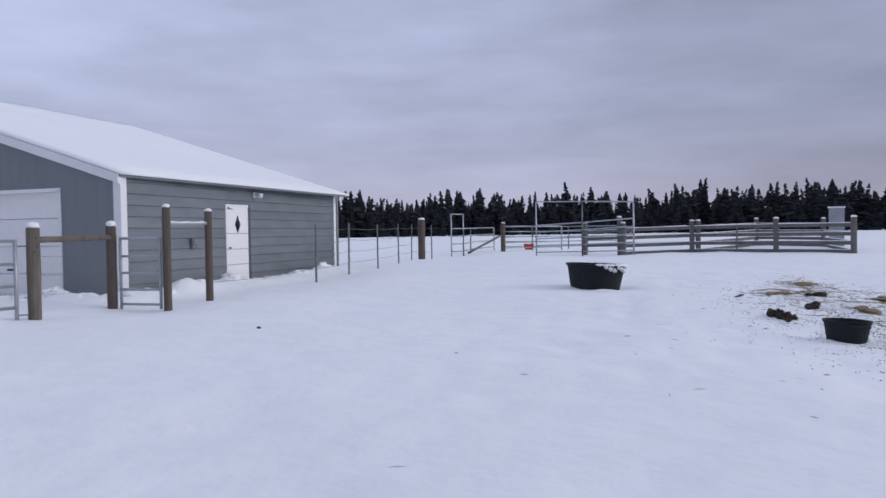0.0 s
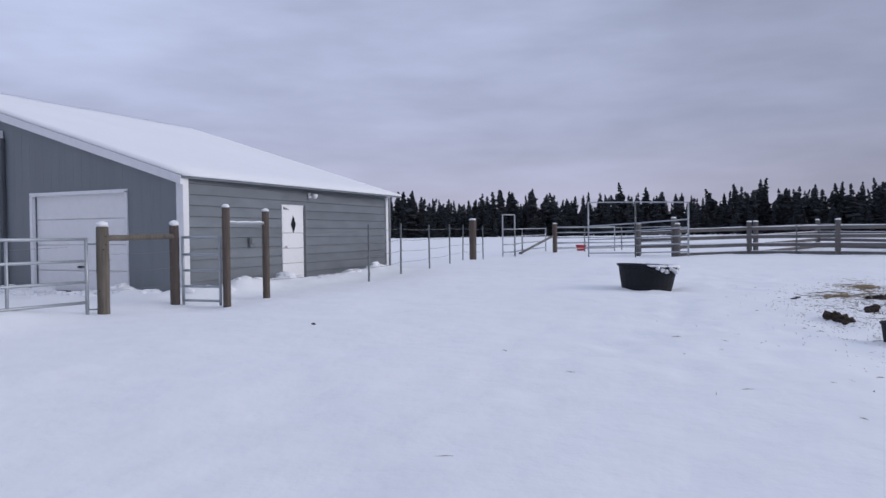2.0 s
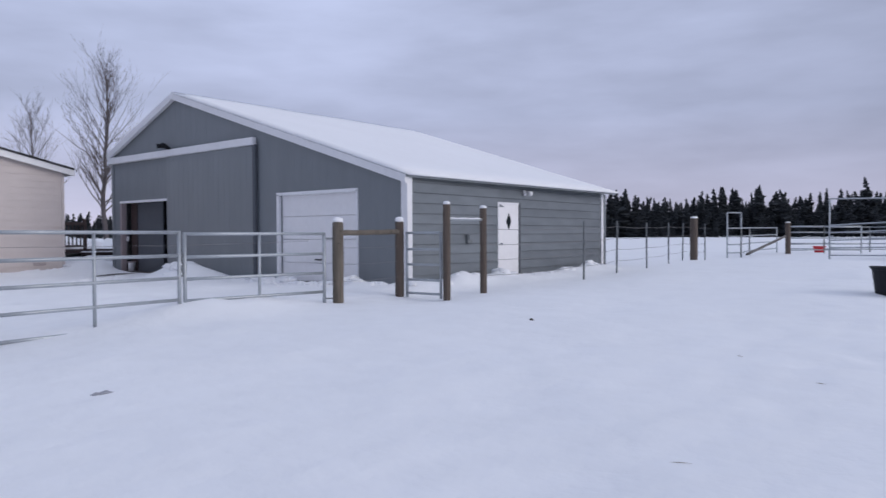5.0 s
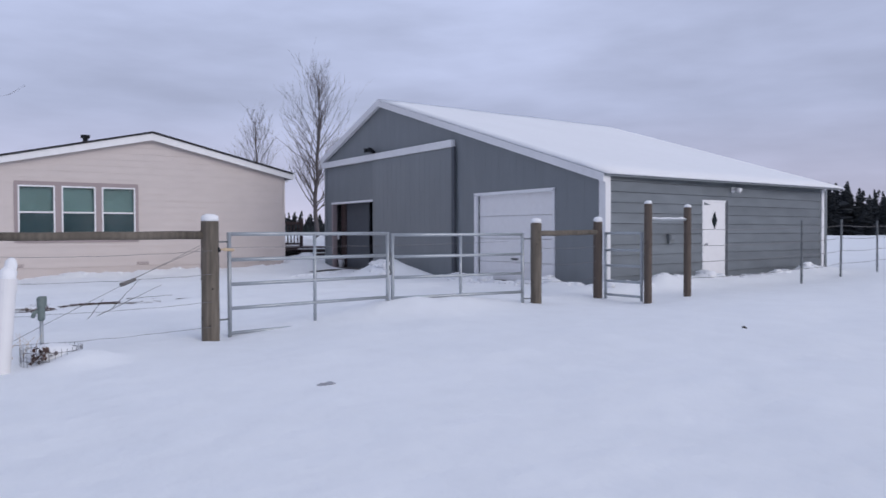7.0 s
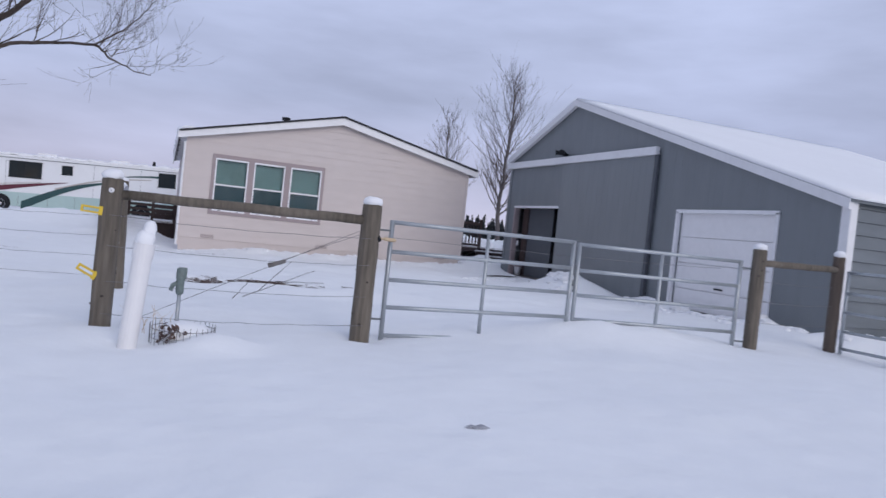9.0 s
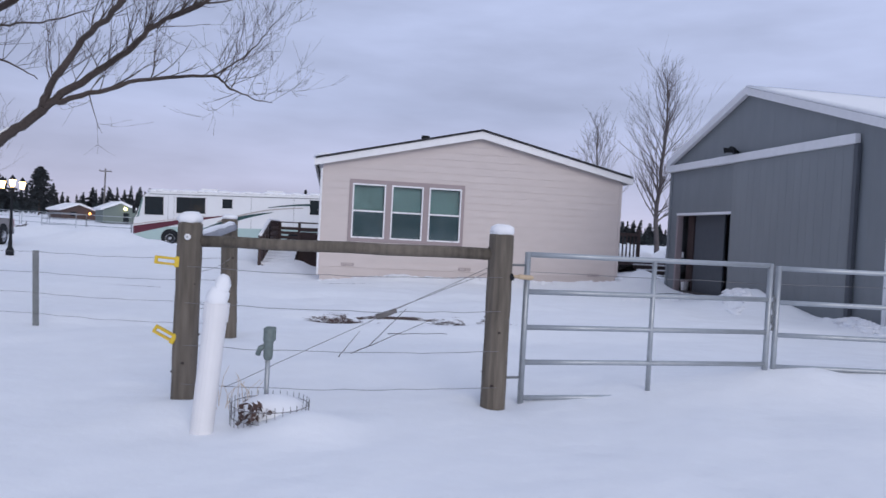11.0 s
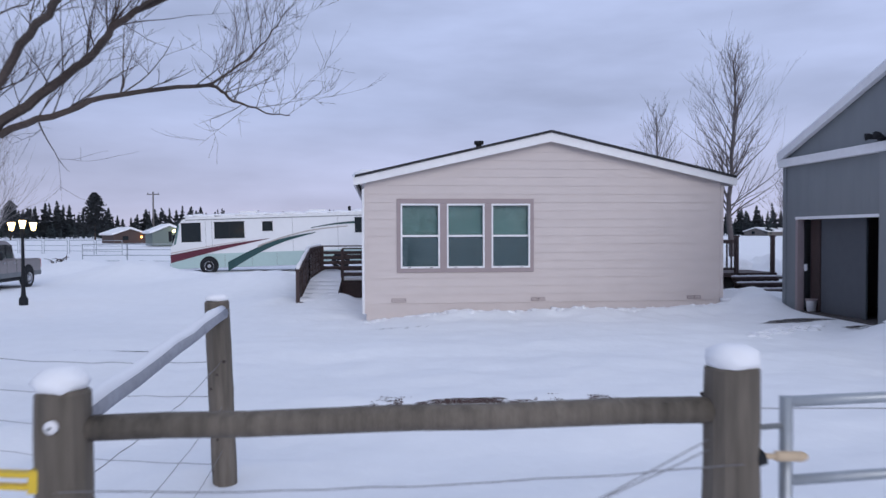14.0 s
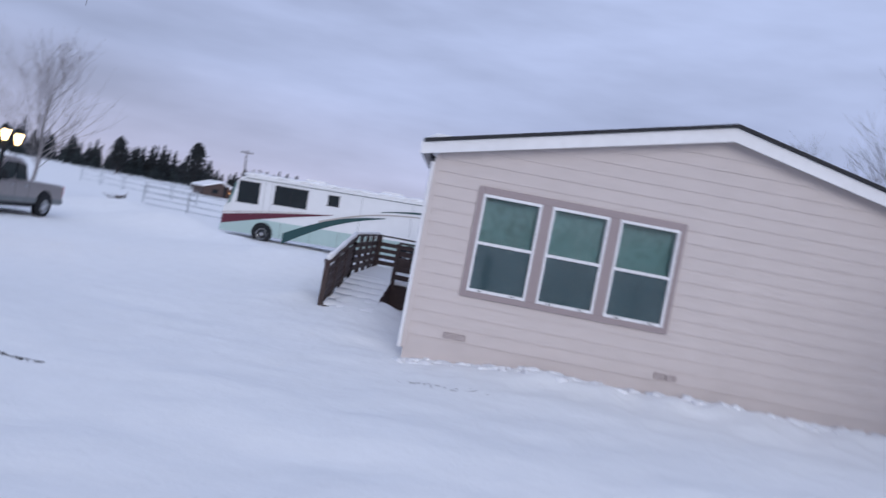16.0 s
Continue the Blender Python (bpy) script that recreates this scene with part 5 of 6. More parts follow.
# local x runs to the truck's nose
shell("body", [(-2.75, 0.48), (-2.75, 1.12), (-0.75, 1.14), (0.95, 1.12), (2.55, 1.02), (2.72, 0.90), (2.72, 0.45)], -0.93, 0.93, TRUCK, truck)
cab = shell("cab", [(-0.80, 1.10), (-0.70, 1.72), (-0.45, 1.84), (0.40, 1.84), (1.15, 1.12)], -0.88, 0.88, TRUCK, truck, taper=0.16)
for s in (-1, 1):
    part("side_window", prism(bmesh.new(), [(-0.60, 1.18), (-0.52, 1.66), (-0.08, 1.70), (-0.06, 1.18)], "y", s * 0.80, s * 0.875), AUTO_GLASS, cab)
    part("side_window", prism(bmesh.new(), [(0.02, 1.18), (0.02, 1.70), (0.36, 1.70), (0.88, 1.18)], "y", s * 0.80, s * 0.875), AUTO_GLASS, cab)
    part("mirror", boxes((0.72, s * 0.90, 1.14, 0.88, s * 1.16, 1.42), bevel=0.02), BLACK_RUB, truck)
    part("headlight", boxes((2.66, s * 0.62 - 0.18, 0.76, 2.75, s * 0.62 + 0.18, 0.95), bevel=0.02), CHROME, truck)
    part("tail_light", boxes((-2.78, s * 0.84 - 0.07, 0.75, -2.70, s * 0.84 + 0.07, 1.08), bevel=0.01), RED, truck)
    part("lower_cladding", boxes((-2.72, s * 0.915 - 0.03, 0.46, 2.60, s * 0.915 + 0.03, 0.64), bevel=0.012), TPOST, truck, "dark grey lower body band")
    for x in (-0.74, -0.02, 1.02):
        part("door_seam", boxes((x, s * 0.925 - 0.008, 0.66, x + 0.015, s * 0.925 + 0.008, 1.10)), BLACK_RUB, truck)
    for x in (-0.62, 0.10):
        part("door_handle", boxes((x, s * 0.94 - 0.015, 0.98, x + 0.16, s * 0.94 + 0.015, 1.02), bevel=0.006), CHROME, truck)
    for x in (1.75, -1.65):
        part("wheel_arch", lathe(bmesh.new(), [(0.46, -0.01), (0.46, 0.02)], 20), BLACK_RUB, truck).matrix_basis = pose(x, s * 0.935, 0.45, 90, 0, 0)
        wheel(truck, x, s * 0.86, 0.37, 0.24, 0.37, turn=-90 * s)
part("windscreen", prism(bmesh.new(), [(0.46, 1.80), (0.50, 1.81), (1.13, 1.17), (1.08, 1.15)], "y", -0.70, 0.70), TEAL_GLASS, cab, "frosted greenish windscreen")
part("grille", boxes((2.70, -0.42, 0.66, 2.76, 0.42, 0.96), bevel=0.01), BLACK_RUB, truck)
for k in range(3):
    part("grille_bar", boxes((2.755, -0.42, 0.70 + k * 0.09, 2.775, 0.42, 0.73 + k * 0.09)), CHROME, truck)
part("front_bumper", boxes((2.66, -0.92, 0.42, 2.86, 0.92, 0.62), bevel=0.04), CHROME, truck)
part("rear_bumper", boxes((-2.90, -0.88, 0.46, -2.74, 0.88, 0.62), bevel=0.03), CHROME, truck)
part("sill", boxes((-1.15, -0.90, 0.32, 1.25, 0.90, 0.50), bevel=0.02), BLACK_RUB, truck)
bm = bmesh.new()
lump(bm, (-0.02, 0, 1.86), (0.62, 0.70, 0.10), 3, 0.15, 3)
lump(bm, (1.85, 0, 1.07), (0.75, 0.80, 0.07), 4, 0.15, 3)
tagged(finish("truck_snow", bm, SNOW_SOFT, None, smooth=True), "snow on the truck roof and bonnet", "snow").matrix_world = truck.matrix_world

# ---- yard lamp ----
lamp = thing("lamp_post", "black three-lantern yard lamp, lit", "lamp post", pose(-8.52, 26.0, gz(-8.52, 26.0) + 0.05) @ Matrix.Scale(0.93, 4))
part("column", lathe(bmesh.new(), [(0.12, -0.3), (0.12, 0.12), (0.07, 0.2), (0.05, 0.5), (0.04, 1.95), (0.06, 2.0), (0.03, 2.2)], 12), BLACK_RUB, lamp, smooth=True)
for k in range(3):
    a = radians(10 + 180 * k) if k < 2 else 0
    ox, oy, oz = ((0.28 * math.cos(a), 0.28 * math.sin(a), 0.0) if k < 2 else (0, 0, 0.06))
    part("arm", tube(bmesh.new(), [(0, 0, 2.0), (ox * 0.5, oy * 0.5, 1.95 + oz), (ox, oy, 2.08 + oz)], 0.018, 6), BLACK_RUB, lamp)
    ln = part("lantern", lathe(bmesh.new(), [(0.05, 2.08 + oz), (0.10, 2.30 + oz), (0.07, 2.31 + oz)], 8, (ox, oy, 0)), LAMP_WARM, lamp, "glowing glass lantern")
    part("lantern_cap", lathe(bmesh.new(), [(0.12, 2.31 + oz), (0.05, 2.40 + oz), (0.015, 2.46 + oz)], 8, (ox, oy, 0)), BLACK_RUB, ln)


# ---- corral, pens ----
def corral_post(x, y, h, r=0.085):
    return wood_post(x, y, h, r, "weathered timber corral post capped with snow", material=GREY_WOOD, seed=int(x * 7 + 90), cap=0.06, name="corral_post", group="corral posts")


def plank_run(a, b, zs, w=0.055):
    for z in zs:
        pa, pb = Vector((*a, gz(*a) + z)), Vector((*b, gz(*b) + z))
        d = (pb - pa)
        ang = math.atan2(d.y, d.x)
        bm = boxes((0, -0.022, -w, d.length, 0.022, w), bevel=0.006)
        ob = tagged(finish("corral_plank", bm, GREY_WOOD), "weathered timber corral plank", "plank", group="corral planks")
        ob.matrix_world = pose(*pa, 0, math.degrees(-math.asin(d.z / d.length)), math.degrees(ang))
        bm = boxes((0, -0.025, w, d.length, 0.025, w + 0.02), bevel=0.006)
        ob = tagged(finish("plank_snow", bm, SNOW_SOFT), "thin snow along a corral plank", "snow", group="plank snow")
        ob.matrix_world = pose(*pa, 0, math.degrees(-math.asin(d.z / d.length)), math.degrees(ang))


FRONT = [(25.1, 2.2), (26.3, 0.0), (25.2, -2.55), (24.1, -4.55)]
REAR = [(26.3, -0.2), (32.0, -2.45), (31.0, -4.75), (24.1, -4.55)]
for p in FRONT + REAR[:3]:
    corral_post(*p, 1.08)
for run in (FRONT, REAR):
    for a, b in zip(run, run[1:]):
        plank_run(a, b, (0.85, 0.58, 0.31, 0.05))
t_post(25.6, -1.42, 0.92, r=0.03)
bx = thing("utility_pedestal", "tall pale grey weathered board upright behind the corral", "board", pose(31.6, -5.3, gz(31.6, -5.3)))
part("board", boxes((-0.05, -0.27, -0.1, 0.05, 0.27, 1.50), bevel=0.02), FROST_WOOD, bx)
part("cap_board", boxes((-0.08, -0.30, 1.50, 0.08, 0.30, 1.56), bevel=0.01), TRIM, bx)


def pen_panel(a, b, h, bars, label, arch=()):
    """A portable pipe panel, with a tall arch where it is a ride-through gate."""
    th = thing("pen_panel", label, "livestock panel", group="pipe pen panels")
    za, zb = gz(*a), gz(*b)
    tops = arch or (h, h)
    for (x, y), z, top in ((a, za, tops[0]), (b, zb, tops[1])):
        part("upright", tube(bmesh.new(), [(x, y, z - 0.05), (x, y, z + top)], 0.03, 6), GALV, th, smooth=True)
    zs = [h * (k + 0.6) / (bars - 0.4) for k in range(bars)]
    for z0, z1 in [(z, z) for z in zs] + ([arch] if arch else []):
        part("rail", tube(bmesh.new(), [(*a, za + z0), (*b, zb + z1)], 0.026, 6), GALV, th, smooth=True)
    return th


pen_panel((27.7, 5.75), (25.9, 3.70), 1.2, 5, "galvanised arched pen gate, shut", (2.12, 1.95))
pen_panel((25.9, 3.70), (24.2, 1.78), 1.2, 5, "galvanised arched pen gate, shut", (1.95, 1.74))
corral_post(28.6, 4.0, 1.25)
corral_post(30.2, 4.2, 1.25)
corral_post(25.4, 2.35, 1.30)
plank_run((28.6, 4.0), (30.2, 4.2), (1.0, 0.66, 0.33))
plank_run((30.2, 4.2), (26.3, 0.2), (0.86, 0.58, 0.31))
# farther pens beyond the pasture corner
pen_panel((28.3, 9.45), (29.0, 9.15), 1.15, 4, "small tall-framed pen gate", (1.75, 1.75))
pen_panel((29.0, 9.15), (31.5, 9.6), 1.15, 4, "galvanised pen panel in the snow")
pen_panel((31.5, 9.6), (35.5, 9.6), 1.15, 4, "galvanised pen panel in the snow")
rail("brace_pole", (29.2, 9.0, 0.35), (33.3, 8.65, 1.05), 0.05, 0.05, GREY_WOOD, "weathered diagonal brace pole by the pens", "pole", sides=6)
wood_post(33.5, 8.6, 1.35, 0.11, "dark timber pen post", material=OLD_WOOD, seed=31, cap=0.05)
for a, b in (((33.6, 8.6), (35.0, 7.5)), ((35.0, 7.5), (35.8, 6.2)), ((37.0, 9.5), (39.0, 6.4)), ((39.0, 6.4), (39.0, 3.4))):
    pen_panel(a, b, 1.2, 5, "galvanised pen panel in the snow")
rb = thing("red_bucket", "small red plastic bucket by the pens", "bucket", pose(36.4, 8.0, gz(36.4, 8.0)))
part("pail", lathe(bmesh.new(), [(0.2, 0), (0.26, 0.26), (0.28, 0.28), (0.22, 0.28)], 14), RED, rb)
part("rim", lathe(bmesh.new(), [(0.262, 0.25), (0.29, 0.26), (0.29, 0.285), (0.262, 0.29)], 14), RED, rb)
# pipe panels in front of the neighbour's ground
for i in range(4):
    a, b = (-17.5 + i * 2.9, 53.0 - i * 0.6), (-14.6 + i * 2.9, 52.4 - i * 0.6)
    pen_panel(a, b, 1.25, 4, "galvanised pipe panel across the yard")
for i in range(5):
    pen_panel((-38 + i * 3.2, 84 - i * 2), (-35 + i * 3.2, 82 - i * 2), 1.3, 3, "distant pipe fence panel in the snow")


# ---- trees ----
def grow_branch(bm, p, d, length, r, depth, rng, droop=0.0, spread=0.6, steps=5, kids=3, sides=4, minr=0.004):
    """One wandering branch with side shoots, thinner at every fork."""
    pts, rad = [p.copy()], [r]
    q, dd = p.copy(), d.normalized()
    for i in range(steps):
        dd = (dd + Vector((rng.gauss(0, 0.09), rng.gauss(0, 0.09), rng.gauss(0.0, 0.08) - droop))).normalized()
        q = q + dd * (length / steps)
        pts.append(q.copy())
        rad.append(max(minr * 0.6, r * (1 - 0.75 * (i + 1) / steps)))
    tube(bm, pts, rad, sides if r > 0.02 else 3, cap=False)
    if depth > 0:
        for k in range(kids):
            i = rng.randint(1, steps)
            base = pts[i]
            side = Vector((rng.gauss(0, 1), rng.gauss(0, 1), rng.gauss(0.45, 0.6))).normalized()
            nd = (dd * (1 - spread) + side * spread).normalized()
            grow_branch(bm, base, nd, length * rng.uniform(0.42, 0.68), max(minr, rad[i] * 0.62), depth - 1, rng, droop, spread, max(3, steps - 1), kids, sides, minr)


def limb(bm, pts, r0, r1, rng, twigs, length, depth=2, minr=0.004):
    """A chosen main limb, smoothed, with twigs along it."""
    ps = [Vector(p) for p in pts]
    fine = []
    for i in range(len(ps) - 1):
        p0, p1, p2, p3 = ps[max(i - 1, 0)], ps[i], ps[i + 1], ps[min(i + 2, len(ps) - 1)]
        for k in range(5):
            t = k / 5
            fine.append(0.5 * ((2 * p1) + (p2 - p0) * t + (2 * p0 - 5 * p1 + 4 * p2 - p3) * t * t + (3 * p1 - p0 - 3 * p2 + p3) * t ** 3)
                        + Vector((rng.gauss(0, 0.012), rng.gauss(0, 0.012), rng.gauss(0, 0.012))))
    fine.append(ps[-1])
    n = len(fine)
    rad = [r0 + (r1 - r0) * (i / (n - 1)) ** 0.8 for i in range(n)]
    tube(bm, fine, rad, 7, cap=True)
    for k in range(twigs):
        i = rng.randint(int(n * 0.15), n - 2)
        d = (fine[min(i + 1, n - 1)] - fine[i - 1]).normalized()
        side = Vector((rng.gauss(0, 0.7), rng.gauss(0, 0.8), rng.gauss(0.75, 0.5))).normalized()
        grow_branch(bm, fine[i], d * 0.5 + side * 0.7, length * rng.uniform(0.5, 1.2), max(minr, min(0.010, rad[i] * 0.4)), depth, rng, -0.035, 0.45, 7, 3, 4, minr)


rng = random.Random(12)
elm = thing("bare_tree", "large bare tree with spreading dark limbs over the fence", "tree")
part("trunk", tube(bmesh.new(), [(-6.2, 14.1, -0.2), (-6.15, 14.1, 0.5), (-6.0, 14.05, 1.2), (-6.05, 14.0, 2.2), (-5.9, 14.0, 3.4), (-5.7, 13.9, 5.0)], [0.36, 0.28, 0.25, 0.22, 0.19, 0.14], 12), BARK, elm, smooth=True)
BOUGHS = (
    (((-6.0, 14.05, 1.2), (-4.55, 13.95, 1.78), (-3.95, 13.85, 2.22), (-3.50, 13.7, 2.56), (-3.19, 13.62, 2.81)), 0.095, 0.082, 4),
    (((-3.22, 13.62, 2.78), (-3.05, 13.5, 3.15), (-2.60, 13.3, 3.72), (-2.07, 12.97, 4.16), (-1.80, 12.9, 4.7), (-1.55, 12.8, 5.4)), 0.075, 0.035, 26),
    (((-3.19, 13.62, 2.81), (-2.75, 13.7, 3.20), (-2.21, 13.85, 3.72), (-1.76, 13.7, 4.12), (-1.05, 13.9, 4.60), (-0.3, 13.9, 5.10)), 0.085, 0.026, 34),
    (((-3.05, 13.65, 2.88), (-2.50, 13.7, 3.10), (-1.82, 13.8, 3.36), (-1.10, 14.6, 3.60), (-0.85, 14.75, 3.48), (-0.55, 14.9, 3.37), (-0.20, 15.0, 3.34)), 0.058, 0.007, 30),
    (((-1.10, 14.6, 3.60), (-0.70, 14.9, 4.02), (-0.40, 15.0, 4.38), (-0.20, 15.0, 4.70)), 0.024, 0.005, 18),
    (((-1.76, 13.7, 4.12), (-1.2, 13.7, 4.45), (-0.6, 13.7, 4.60), (0.0, 13.7, 4.72)), 0.028, 0.008, 14),
    (((-5.95, 14.0, 2.9), (-4.5, 13.9, 3.70), (-4.15, 13.9, 4.02), (-3.6, 13.8, 4.36), (-3.15, 13.8, 4.72), (-2.75, 13.7, 5.3)), 0.105, 0.035, 20),
    (((-5.9, 14.0, 3.3), (-4.55, 14.0, 4.0), (-3.9, 14.0, 4.45), (-3.2, 14.1, 5.0), (-2.7, 14.1, 5.5)), 0.095, 0.035, 16),
    (((-4.4, 13.95, 3.74), (-4.1, 13.6, 3.80), (-3.5, 13.4, 3.88), (-2.95, 13.3, 3.95), (-2.45, 13.2, 4.15)), 0.032, 0.008, 16),
    (((-5.75, 13.9, 4.5), (-4.5, 13.9, 4.9), (-4.05, 13.9, 5.35), (-3.7, 13.9, 6.2)), 0.085, 0.03, 14),
    (((-5.8, 13.9, 3.6), (-4.75, 13.7, 4.3), (-4.50, 13.6, 4.9), (-4.45, 13.6, 5.8)), 0.15, 0.09, 8),
    (((-5.9, 14.0, 2.6), (-4.6, 13.5, 3.35), (-4.0, 13.3, 3.45), (-3.5, 13.2, 3.30), (-3.1, 13.1, 3.10)), 0.05, 0.008, 16),
)
for pts, r0, r1, tw in BOUGHS:
    bm = bmesh.new()
    limb(bm, pts, r0 * 0.74, r1 * 0.8, rng, tw, 0.95, 2, 0.0026)
    part("limb", bm, BARK, elm)
bm = tube(bmesh.new(), [(-5.2, 13.98, 1.66), (-4.55, 13.93, 1.90), (-3.95, 13.83, 2.33), (-3.7, 13.76, 2.50)], [0.03, 0.045, 0.04, 0.015], 8)
part("limb_snow", bm, SNOW_SOFT, elm, "strip of snow along the lowest limb", smooth=True)


def bare_tree(x, y, h, seed, label, material, width=0.13, low=0.2, stems=54, depth=2, fine=0.007):
    """An upright bare tree: a thin leader, steep side branches that make an egg-shaped crown, and many fine twigs."""
    rng = random.Random(seed)
    th = thing("bare_tree", label, "tree", pose(x, y, gz(x, y)))
    trunk, crown = bmesh.new(), bmesh.new()
    pts = [Vector((0, 0, -0.2))]
    for i in range(10):
        pts.append(pts[-1] + Vector((rng.gauss(0, 0.008 * h), rng.gauss(0, 0.008 * h), h / 10.4)))
    rad = [h * 0.013 * (1 - i / 10) ** 0.9 + 0.012 for i in range(11)]
    tube(trunk, pts, rad, 7)
    part("trunk", trunk, material, th, smooth=True)
    for k in range(stems):
        f = low + (0.93 - low) * ((k + rng.random()) / stems) ** 1.1
        i = f * 10
        p = pts[int(i)].lerp(pts[int(i) + 1], i % 1)
        a = k * 2.4 + rng.uniform(-0.5, 0.5)
        u = (f - low) / (1 - low)
        tilt = radians(46 - 26 * u) * rng.uniform(0.8, 1.2)
        length = h * width * (2.3 * (1 - u) ** 0.6 * min(1.0, 0.7 + 2 * u) + 0.35) * rng.uniform(0.75, 1.1)
        d = Vector((math.cos(a) * math.sin(tilt), math.sin(a) * math.sin(tilt), math.cos(tilt)))
        grow_branch(crown, p, d, length, h * 0.0036 * (1.1 - 0.7 * u), depth, rng, -0.03, 0.36, 6, 4, 4, fine)
    part("crown", crown, material, th)
    return th


bare_tree(23.3, 50.0, 13.9, 3, "tall bare poplar standing behind the house", BARK_GREY)
bare_tree(22.0, 60.0, 11.6, 5, "bare young tree far behind the house", BARK_GREY, stems=36)
bare_tree(22.2, 41.6, 4.8, 6, "small frosted bare tree behind the deck", BARK_GREY, width=0.14, low=0.28, stems=26, fine=0.006)
bare_tree(-20.0, 46.0, 6.5, 8, "frosted bare tree behind the truck", BARK_PALE, width=0.24, low=0.2, stems=40)


def conifer_mesh(seed, tiers=11, per=9, slim=0.17):
    """Needle boughs in drooping tiers round a stem, for a tree one unit high; irregular outline with gaps."""
    rng = random.Random(seed)
    verts, faces = [], []
    lean = rng.gauss(0, 0.012)
    start = rng.uniform(0.06, 0.2)
    for i in range(tiers * per):
        t = rng.random() ** 0.85
        z = start + (0.985 - start) * t
        gap = 0.55 + 0.45 * math.sin(z * 23 + seed * 1.7) ** 2
        r = (slim * (1 - t) ** 0.8 * gap + 0.012) * rng.uniform(0.5, 1.3)
        a = rng.uniform(0, math.tau)
        c, s = math.cos(a), math.sin(a)
        w = r * rng.uniform(0.3, 0.5) + 0.006
        dz = r * rng.uniform(-0.7, 0.35)
        n = len(verts)
        lx = lean * z * 10
        verts += [(lx, 0, z + 0.025), (lx + c * r * 0.55 - s * w, s * r * 0.55 + c * w, z + dz * 0.4), (lx + c * r, s * r, z + dz),
                  (lx + c * r * 0.55 + s * w, s * r * 0.55 - c * w, z + dz * 0.4), (lx + c * r * 0.5, s * r * 0.5, z + dz * 0.3 - w * 1.3)]
        faces += [(n, n + 1, n + 2), (n, n + 2, n + 3), (n, n + 1, n + 4), (n + 1, n + 2, n + 4), (n + 4, n + 2, n + 3), (n + 4, n + 3, n)]
    n = len(verts)
    for k in range(4):
        a = k * math.tau / 4
        verts += [(0.012 * math.cos(a), 0.012 * math.sin(a), 0.0), (lean * 9.5 + 0.002 * math.cos(a), 0.002 * math.sin(a), 0.97)]
    for k in range(4):
        faces.append((n + 2 * k, n + 2 * ((k + 1) % 4), n + 2 * ((k + 1) % 4) + 1, n + 2 * k + 1))
    return np.array(verts), faces


KINDS = [conifer_mesh(s, 10 + s % 4, 11 + s % 3, 0.13 + 0.02 * (s % 4)) for s in range(10)]


def woods(name, trees, material, label):
    """Far woods: many conifers joined."""
    allv, allf, n = [], [], 0
    for x, y, h, k, turn, fat in trees:
        v, f = KINDS[k]
        c, s = math.cos(turn), math.sin(turn)
        w = np.stack([(v[:, 0] * c - v[:, 1] * s) * h * fat + x, (v[:, 0] * s + v[:, 1] * c) * h * fat + y, v[:, 2] * h + 0.1], -1)
        allv.append(w)
        allf += [tuple(i + n for i in q) for q in f]
        n += len(v)
    me = bpy.data.meshes.new(name)
    me.from_pydata(np.concatenate(allv).tolist(), [], allf)
    me.materials.append(material)
    return tagged(new(name, me), label, "woods", kind="stuff")


def belt(bear0, bear1, dist, depth, count, h0, h1, seed, fat=(0.9, 1.5)):
    """Trees in a band; bearings in degrees, counter-clockwise from +x."""
    rng = random.Random(seed)
    out = []
    for i in range(count):
        b = radians(bear0 + (bear1 - bear0) * (i + rng.random()) / count)
        d = dist + rng.uniform(0, depth)
        h = rng.uniform(h0, h1) * (1 + 0.22 * math.sin(b * 41 + seed) * rng.random())
        out.append((d * math.cos(b), d * math.sin(b), h, rng.randrange(10), rng.uniform(0, math.tau), rng.uniform(*fat)))
    return out


woods("far_woods", belt(-75, 50, 205, 60, 900, 8.0, 14.0, 1, (1.1, 1.9)), NEEDLE, "dark conifer woods beyond the snowy field")
woods("far_woods", belt(-75, 50, 265, 60, 620, 9.6, 15.8, 2, (1.1, 1.9)), NEEDLE, "dark conifer woods beyond the snowy field")
woods("far_woods", belt(-75, 50, 200, 12, 520, 4.0, 7.5, 7, (1.6, 2.6)), NEEDLE, "dense young conifers along the edge of the woods")
woods("far_woods", belt(50, 140, 330, 90, 520, 8, 14.0, 3, (1.2, 2.1)), NEEDLE, "frosted conifer woods beyond the neighbouring yards")
woods("far_woods", belt(50, 140, 325, 20, 300, 4, 7, 8, (1.6, 2.6)), NEEDLE_FROST, "frosted low conifers beyond the neighbouring yards")
woods("far_woods", belt(140, 285, 260, 80, 300, 9, 15, 4), NEEDLE, "dark conifer woods behind the paddock")


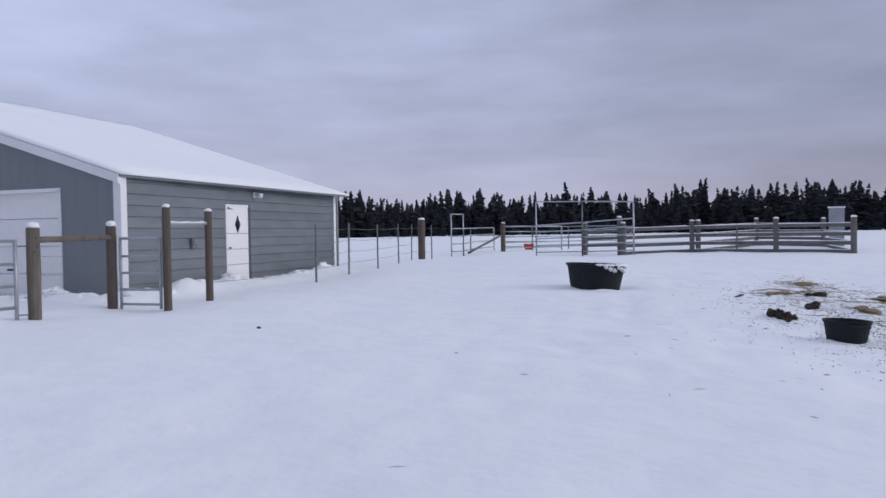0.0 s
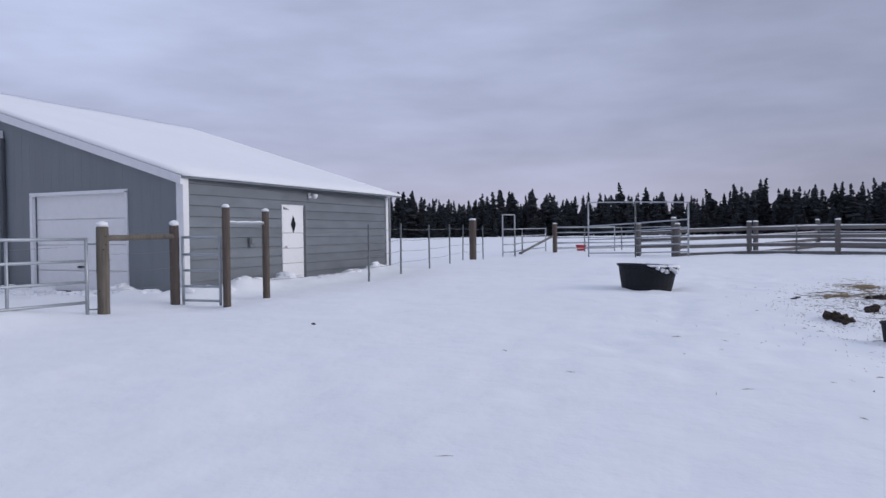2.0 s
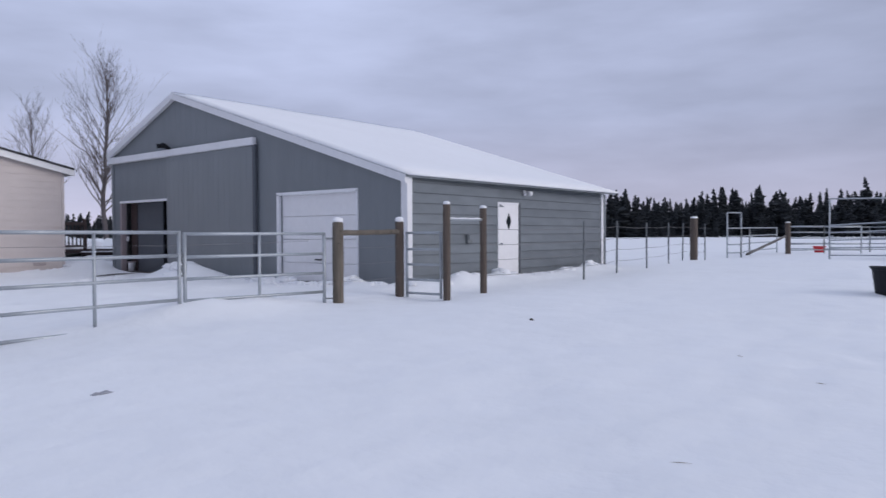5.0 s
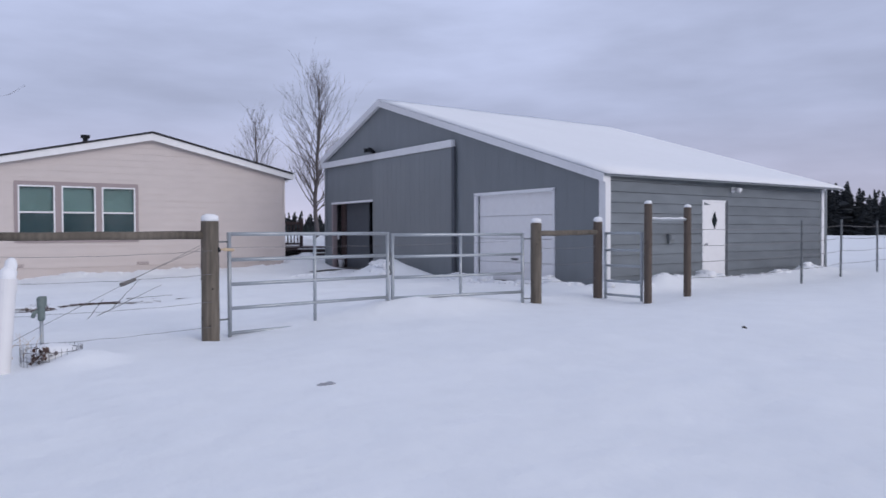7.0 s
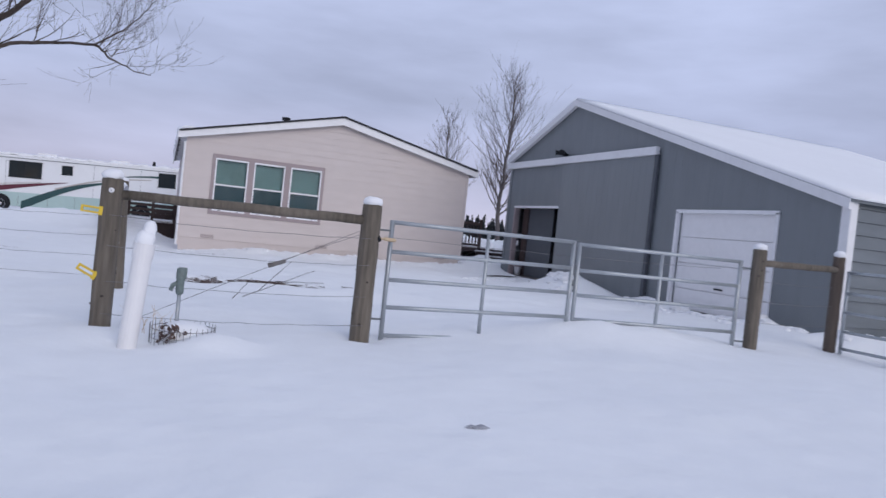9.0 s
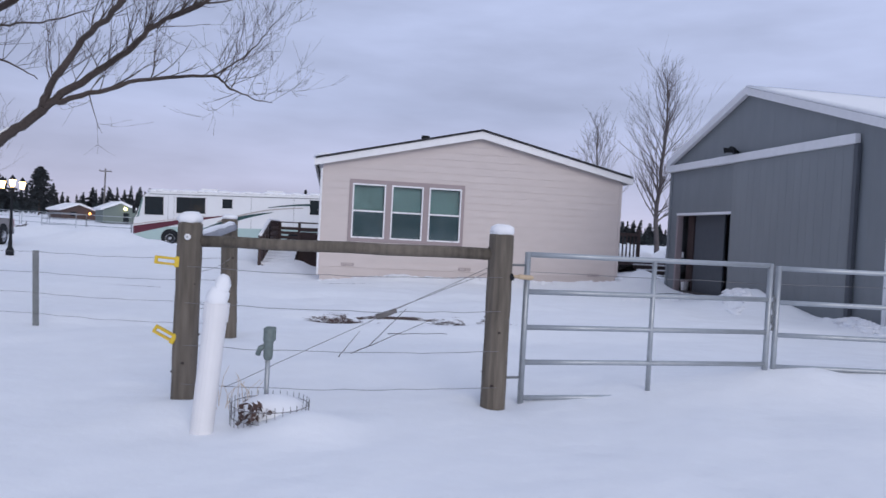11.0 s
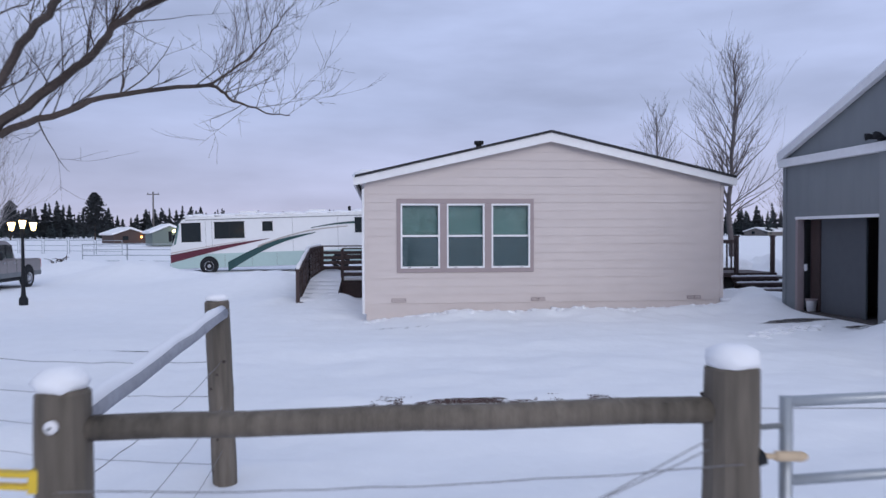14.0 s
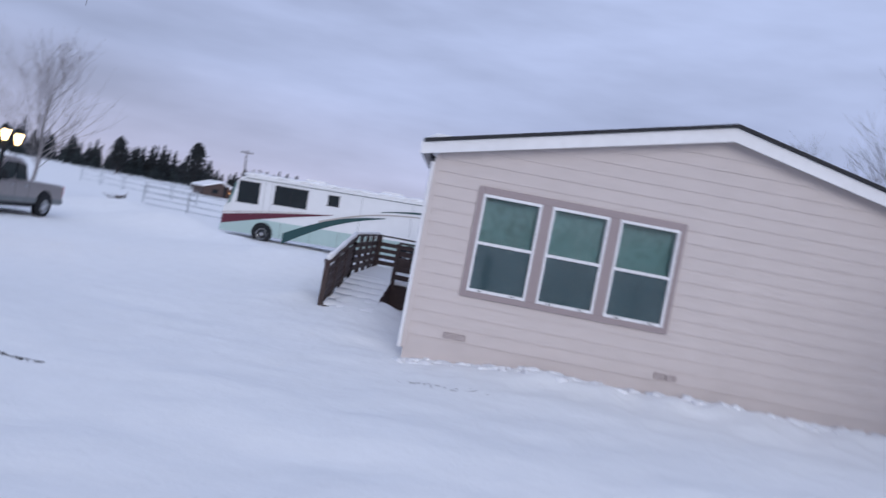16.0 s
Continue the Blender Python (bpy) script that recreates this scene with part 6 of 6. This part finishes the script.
def pine(x, y, h, seed, label):
    th = thing("pine_tree", label, "tree", pose(x, y, 0.05))
    part("trunk", tube(bmesh.new(), [(0, 0, -0.3), (0.1, 0, h * 0.5), (0, 0, h * 0.97)], [h * 0.022, h * 0.014, 0.03], 8), BARK, th)
    rng = random.Random(seed)
    verts, faces = [], []
    for i in range(950):
        t = rng.random() ** 0.8
        z = h * (0.14 + 0.85 * t)
        reach = h * 0.34 * (1 - t) ** 0.5 * (0.7 + 0.5 * math.sin(z * 3.3 + seed) ** 2) + 0.1
        a, r = rng.uniform(0, math.tau), reach * rng.uniform(0.25, 1.0)
        c = Vector((math.cos(a) * r, math.sin(a) * r, z + rng.uniform(-0.2, 0.2)))
        for k in range(3):
            u = Vector((rng.gauss(0, 1), rng.gauss(0, 1), rng.gauss(0, 0.6))).normalized() * h * 0.035
            v = u.cross(Vector((rng.gauss(0, 1), rng.gauss(0, 1), rng.gauss(0, 1)))).normalized() * h * 0.018
            n = len(verts)
            verts += [tuple(c - u), tuple(c + v), tuple(c + u), tuple(c - v)]
            faces.append((n, n + 1, n + 2, n + 3))
    me = bpy.data.meshes.new("crown")
    me.from_pydata(verts, [], faces)
    me.materials.append(NEEDLE)
    ob = new("crown", me)
    ob.parent = th
    return th


pine(-92.0, 255.0, 15.5, 1, "broad dark pine standing alone beyond the yard")
pine(-122.0, 262.0, 13.0, 2, "dark pine beyond the neighbouring yard")


# ---- neighbours ----
def far_house(name, x, y, turn, w, d, eave, ridge, wall_m, label, lamp_m=None, lamp_at=(0, 0, 0), wins=()):
    """A low gabled building with its gable to local -y."""
    th = thing(name, label, "building", pose(x, y, 0.1, 0, 0, turn))
    part("wall", prism(bmesh.new(), [(-w / 2, 0), (w / 2, 0), (w / 2, eave), (0, ridge), (-w / 2, eave)], "y", 0, d), wall_m, th)
    for s in (-1, 1):
        ex = s * (w / 2 + 0.4)
        ez = eave - 0.4 * (ridge - eave) / (w / 2)
        part("roof", prism(bmesh.new(), [(ex, ez), (0, ridge), (0, ridge + 0.35), (ex, ez + 0.35)], "y", -0.4, d + 0.4), SNOW_SOFT, th, "snow-covered roof")
    for x0, z0, x1, z1 in wins:
        part("window", boxes((x0, -0.05, z0, x1, 0.02, z1)), AUTO_GLASS, th)
    if lamp_m:
        lx, ly, lz = lamp_at
        part("porch_light", lump(bmesh.new(), (lx, ly, lz), (0.22, 0.15, 0.22), 1, 0), lamp_m, th, "lit yard light")
    return th


far_house("green_shed", -30.2, 118.0, 25, 4.8, 7.0, 2.0, 3.0, GREEN_SIDE, "sage green neighbour shed with a lit yard light", LAMP_YELLOW, (0.6, -0.25, 2.2), ((0.4, 0.0, 1.2, 1.6),))
far_house("brown_house", -47.0, 152.0, 40, 6.4, 6.0, 1.7, 2.8, BROWN_SIDE, "brown neighbour house with an orange porch light", LAMP_ORANGE, (2.0, -0.4, 1.2), ((-1.5, 0.6, -0.4, 1.4),))
far_house("white_house", 155.0, 290.0, -70, 12.0, 24.0, 1.9, 3.4, GREY_WOOD, "low neighbour house under a snowy roof", None, (0, 0, 0), ((-2.0, 0.8, -0.5, 2.0),))
pole = thing("utility_pole", "wooden utility pole with a short crossarm", "utility pole", pose(-34.6, 125.0, -1.0))
part("mast", tube(bmesh.new(), [(0, 0, -0.5), (0, 0, 9.6)], [0.16, 0.11], 8), GREY_WOOD, pole)
part("crossarm", boxes((-0.95, -0.06, 9.1, 0.95, 0.06, 9.25)), GREY_WOOD, pole)
for s in (-0.8, 0.8):
    part("insulator", lathe(bmesh.new(), [(0.07, 9.25), (0.05, 9.42)], 8, (s, 0, 0)), TPOST, pole)

# brush heap on the far snow bank
br = thing("brush_heap", "dark heap of brushwood on the snow bank", "brush heap", pose(-18.4, 51.5, gz(-18.4, 51.5)))
rng = random.Random(77)
for k in range(16):
    a = rng.uniform(0, math.tau)
    p = Vector((rng.gauss(0, 0.25), rng.gauss(0, 0.3), rng.uniform(0.0, 0.35)))
    q = p + Vector((math.cos(a), math.sin(a), rng.uniform(0.0, 0.8))) * rng.uniform(0.25, 0.6)
    part("stick", tube(bmesh.new(), [p, p.lerp(q, 0.5) + Vector((0, 0, 0.05)), q], [0.03, 0.022, 0.008], 4), BARK, br)
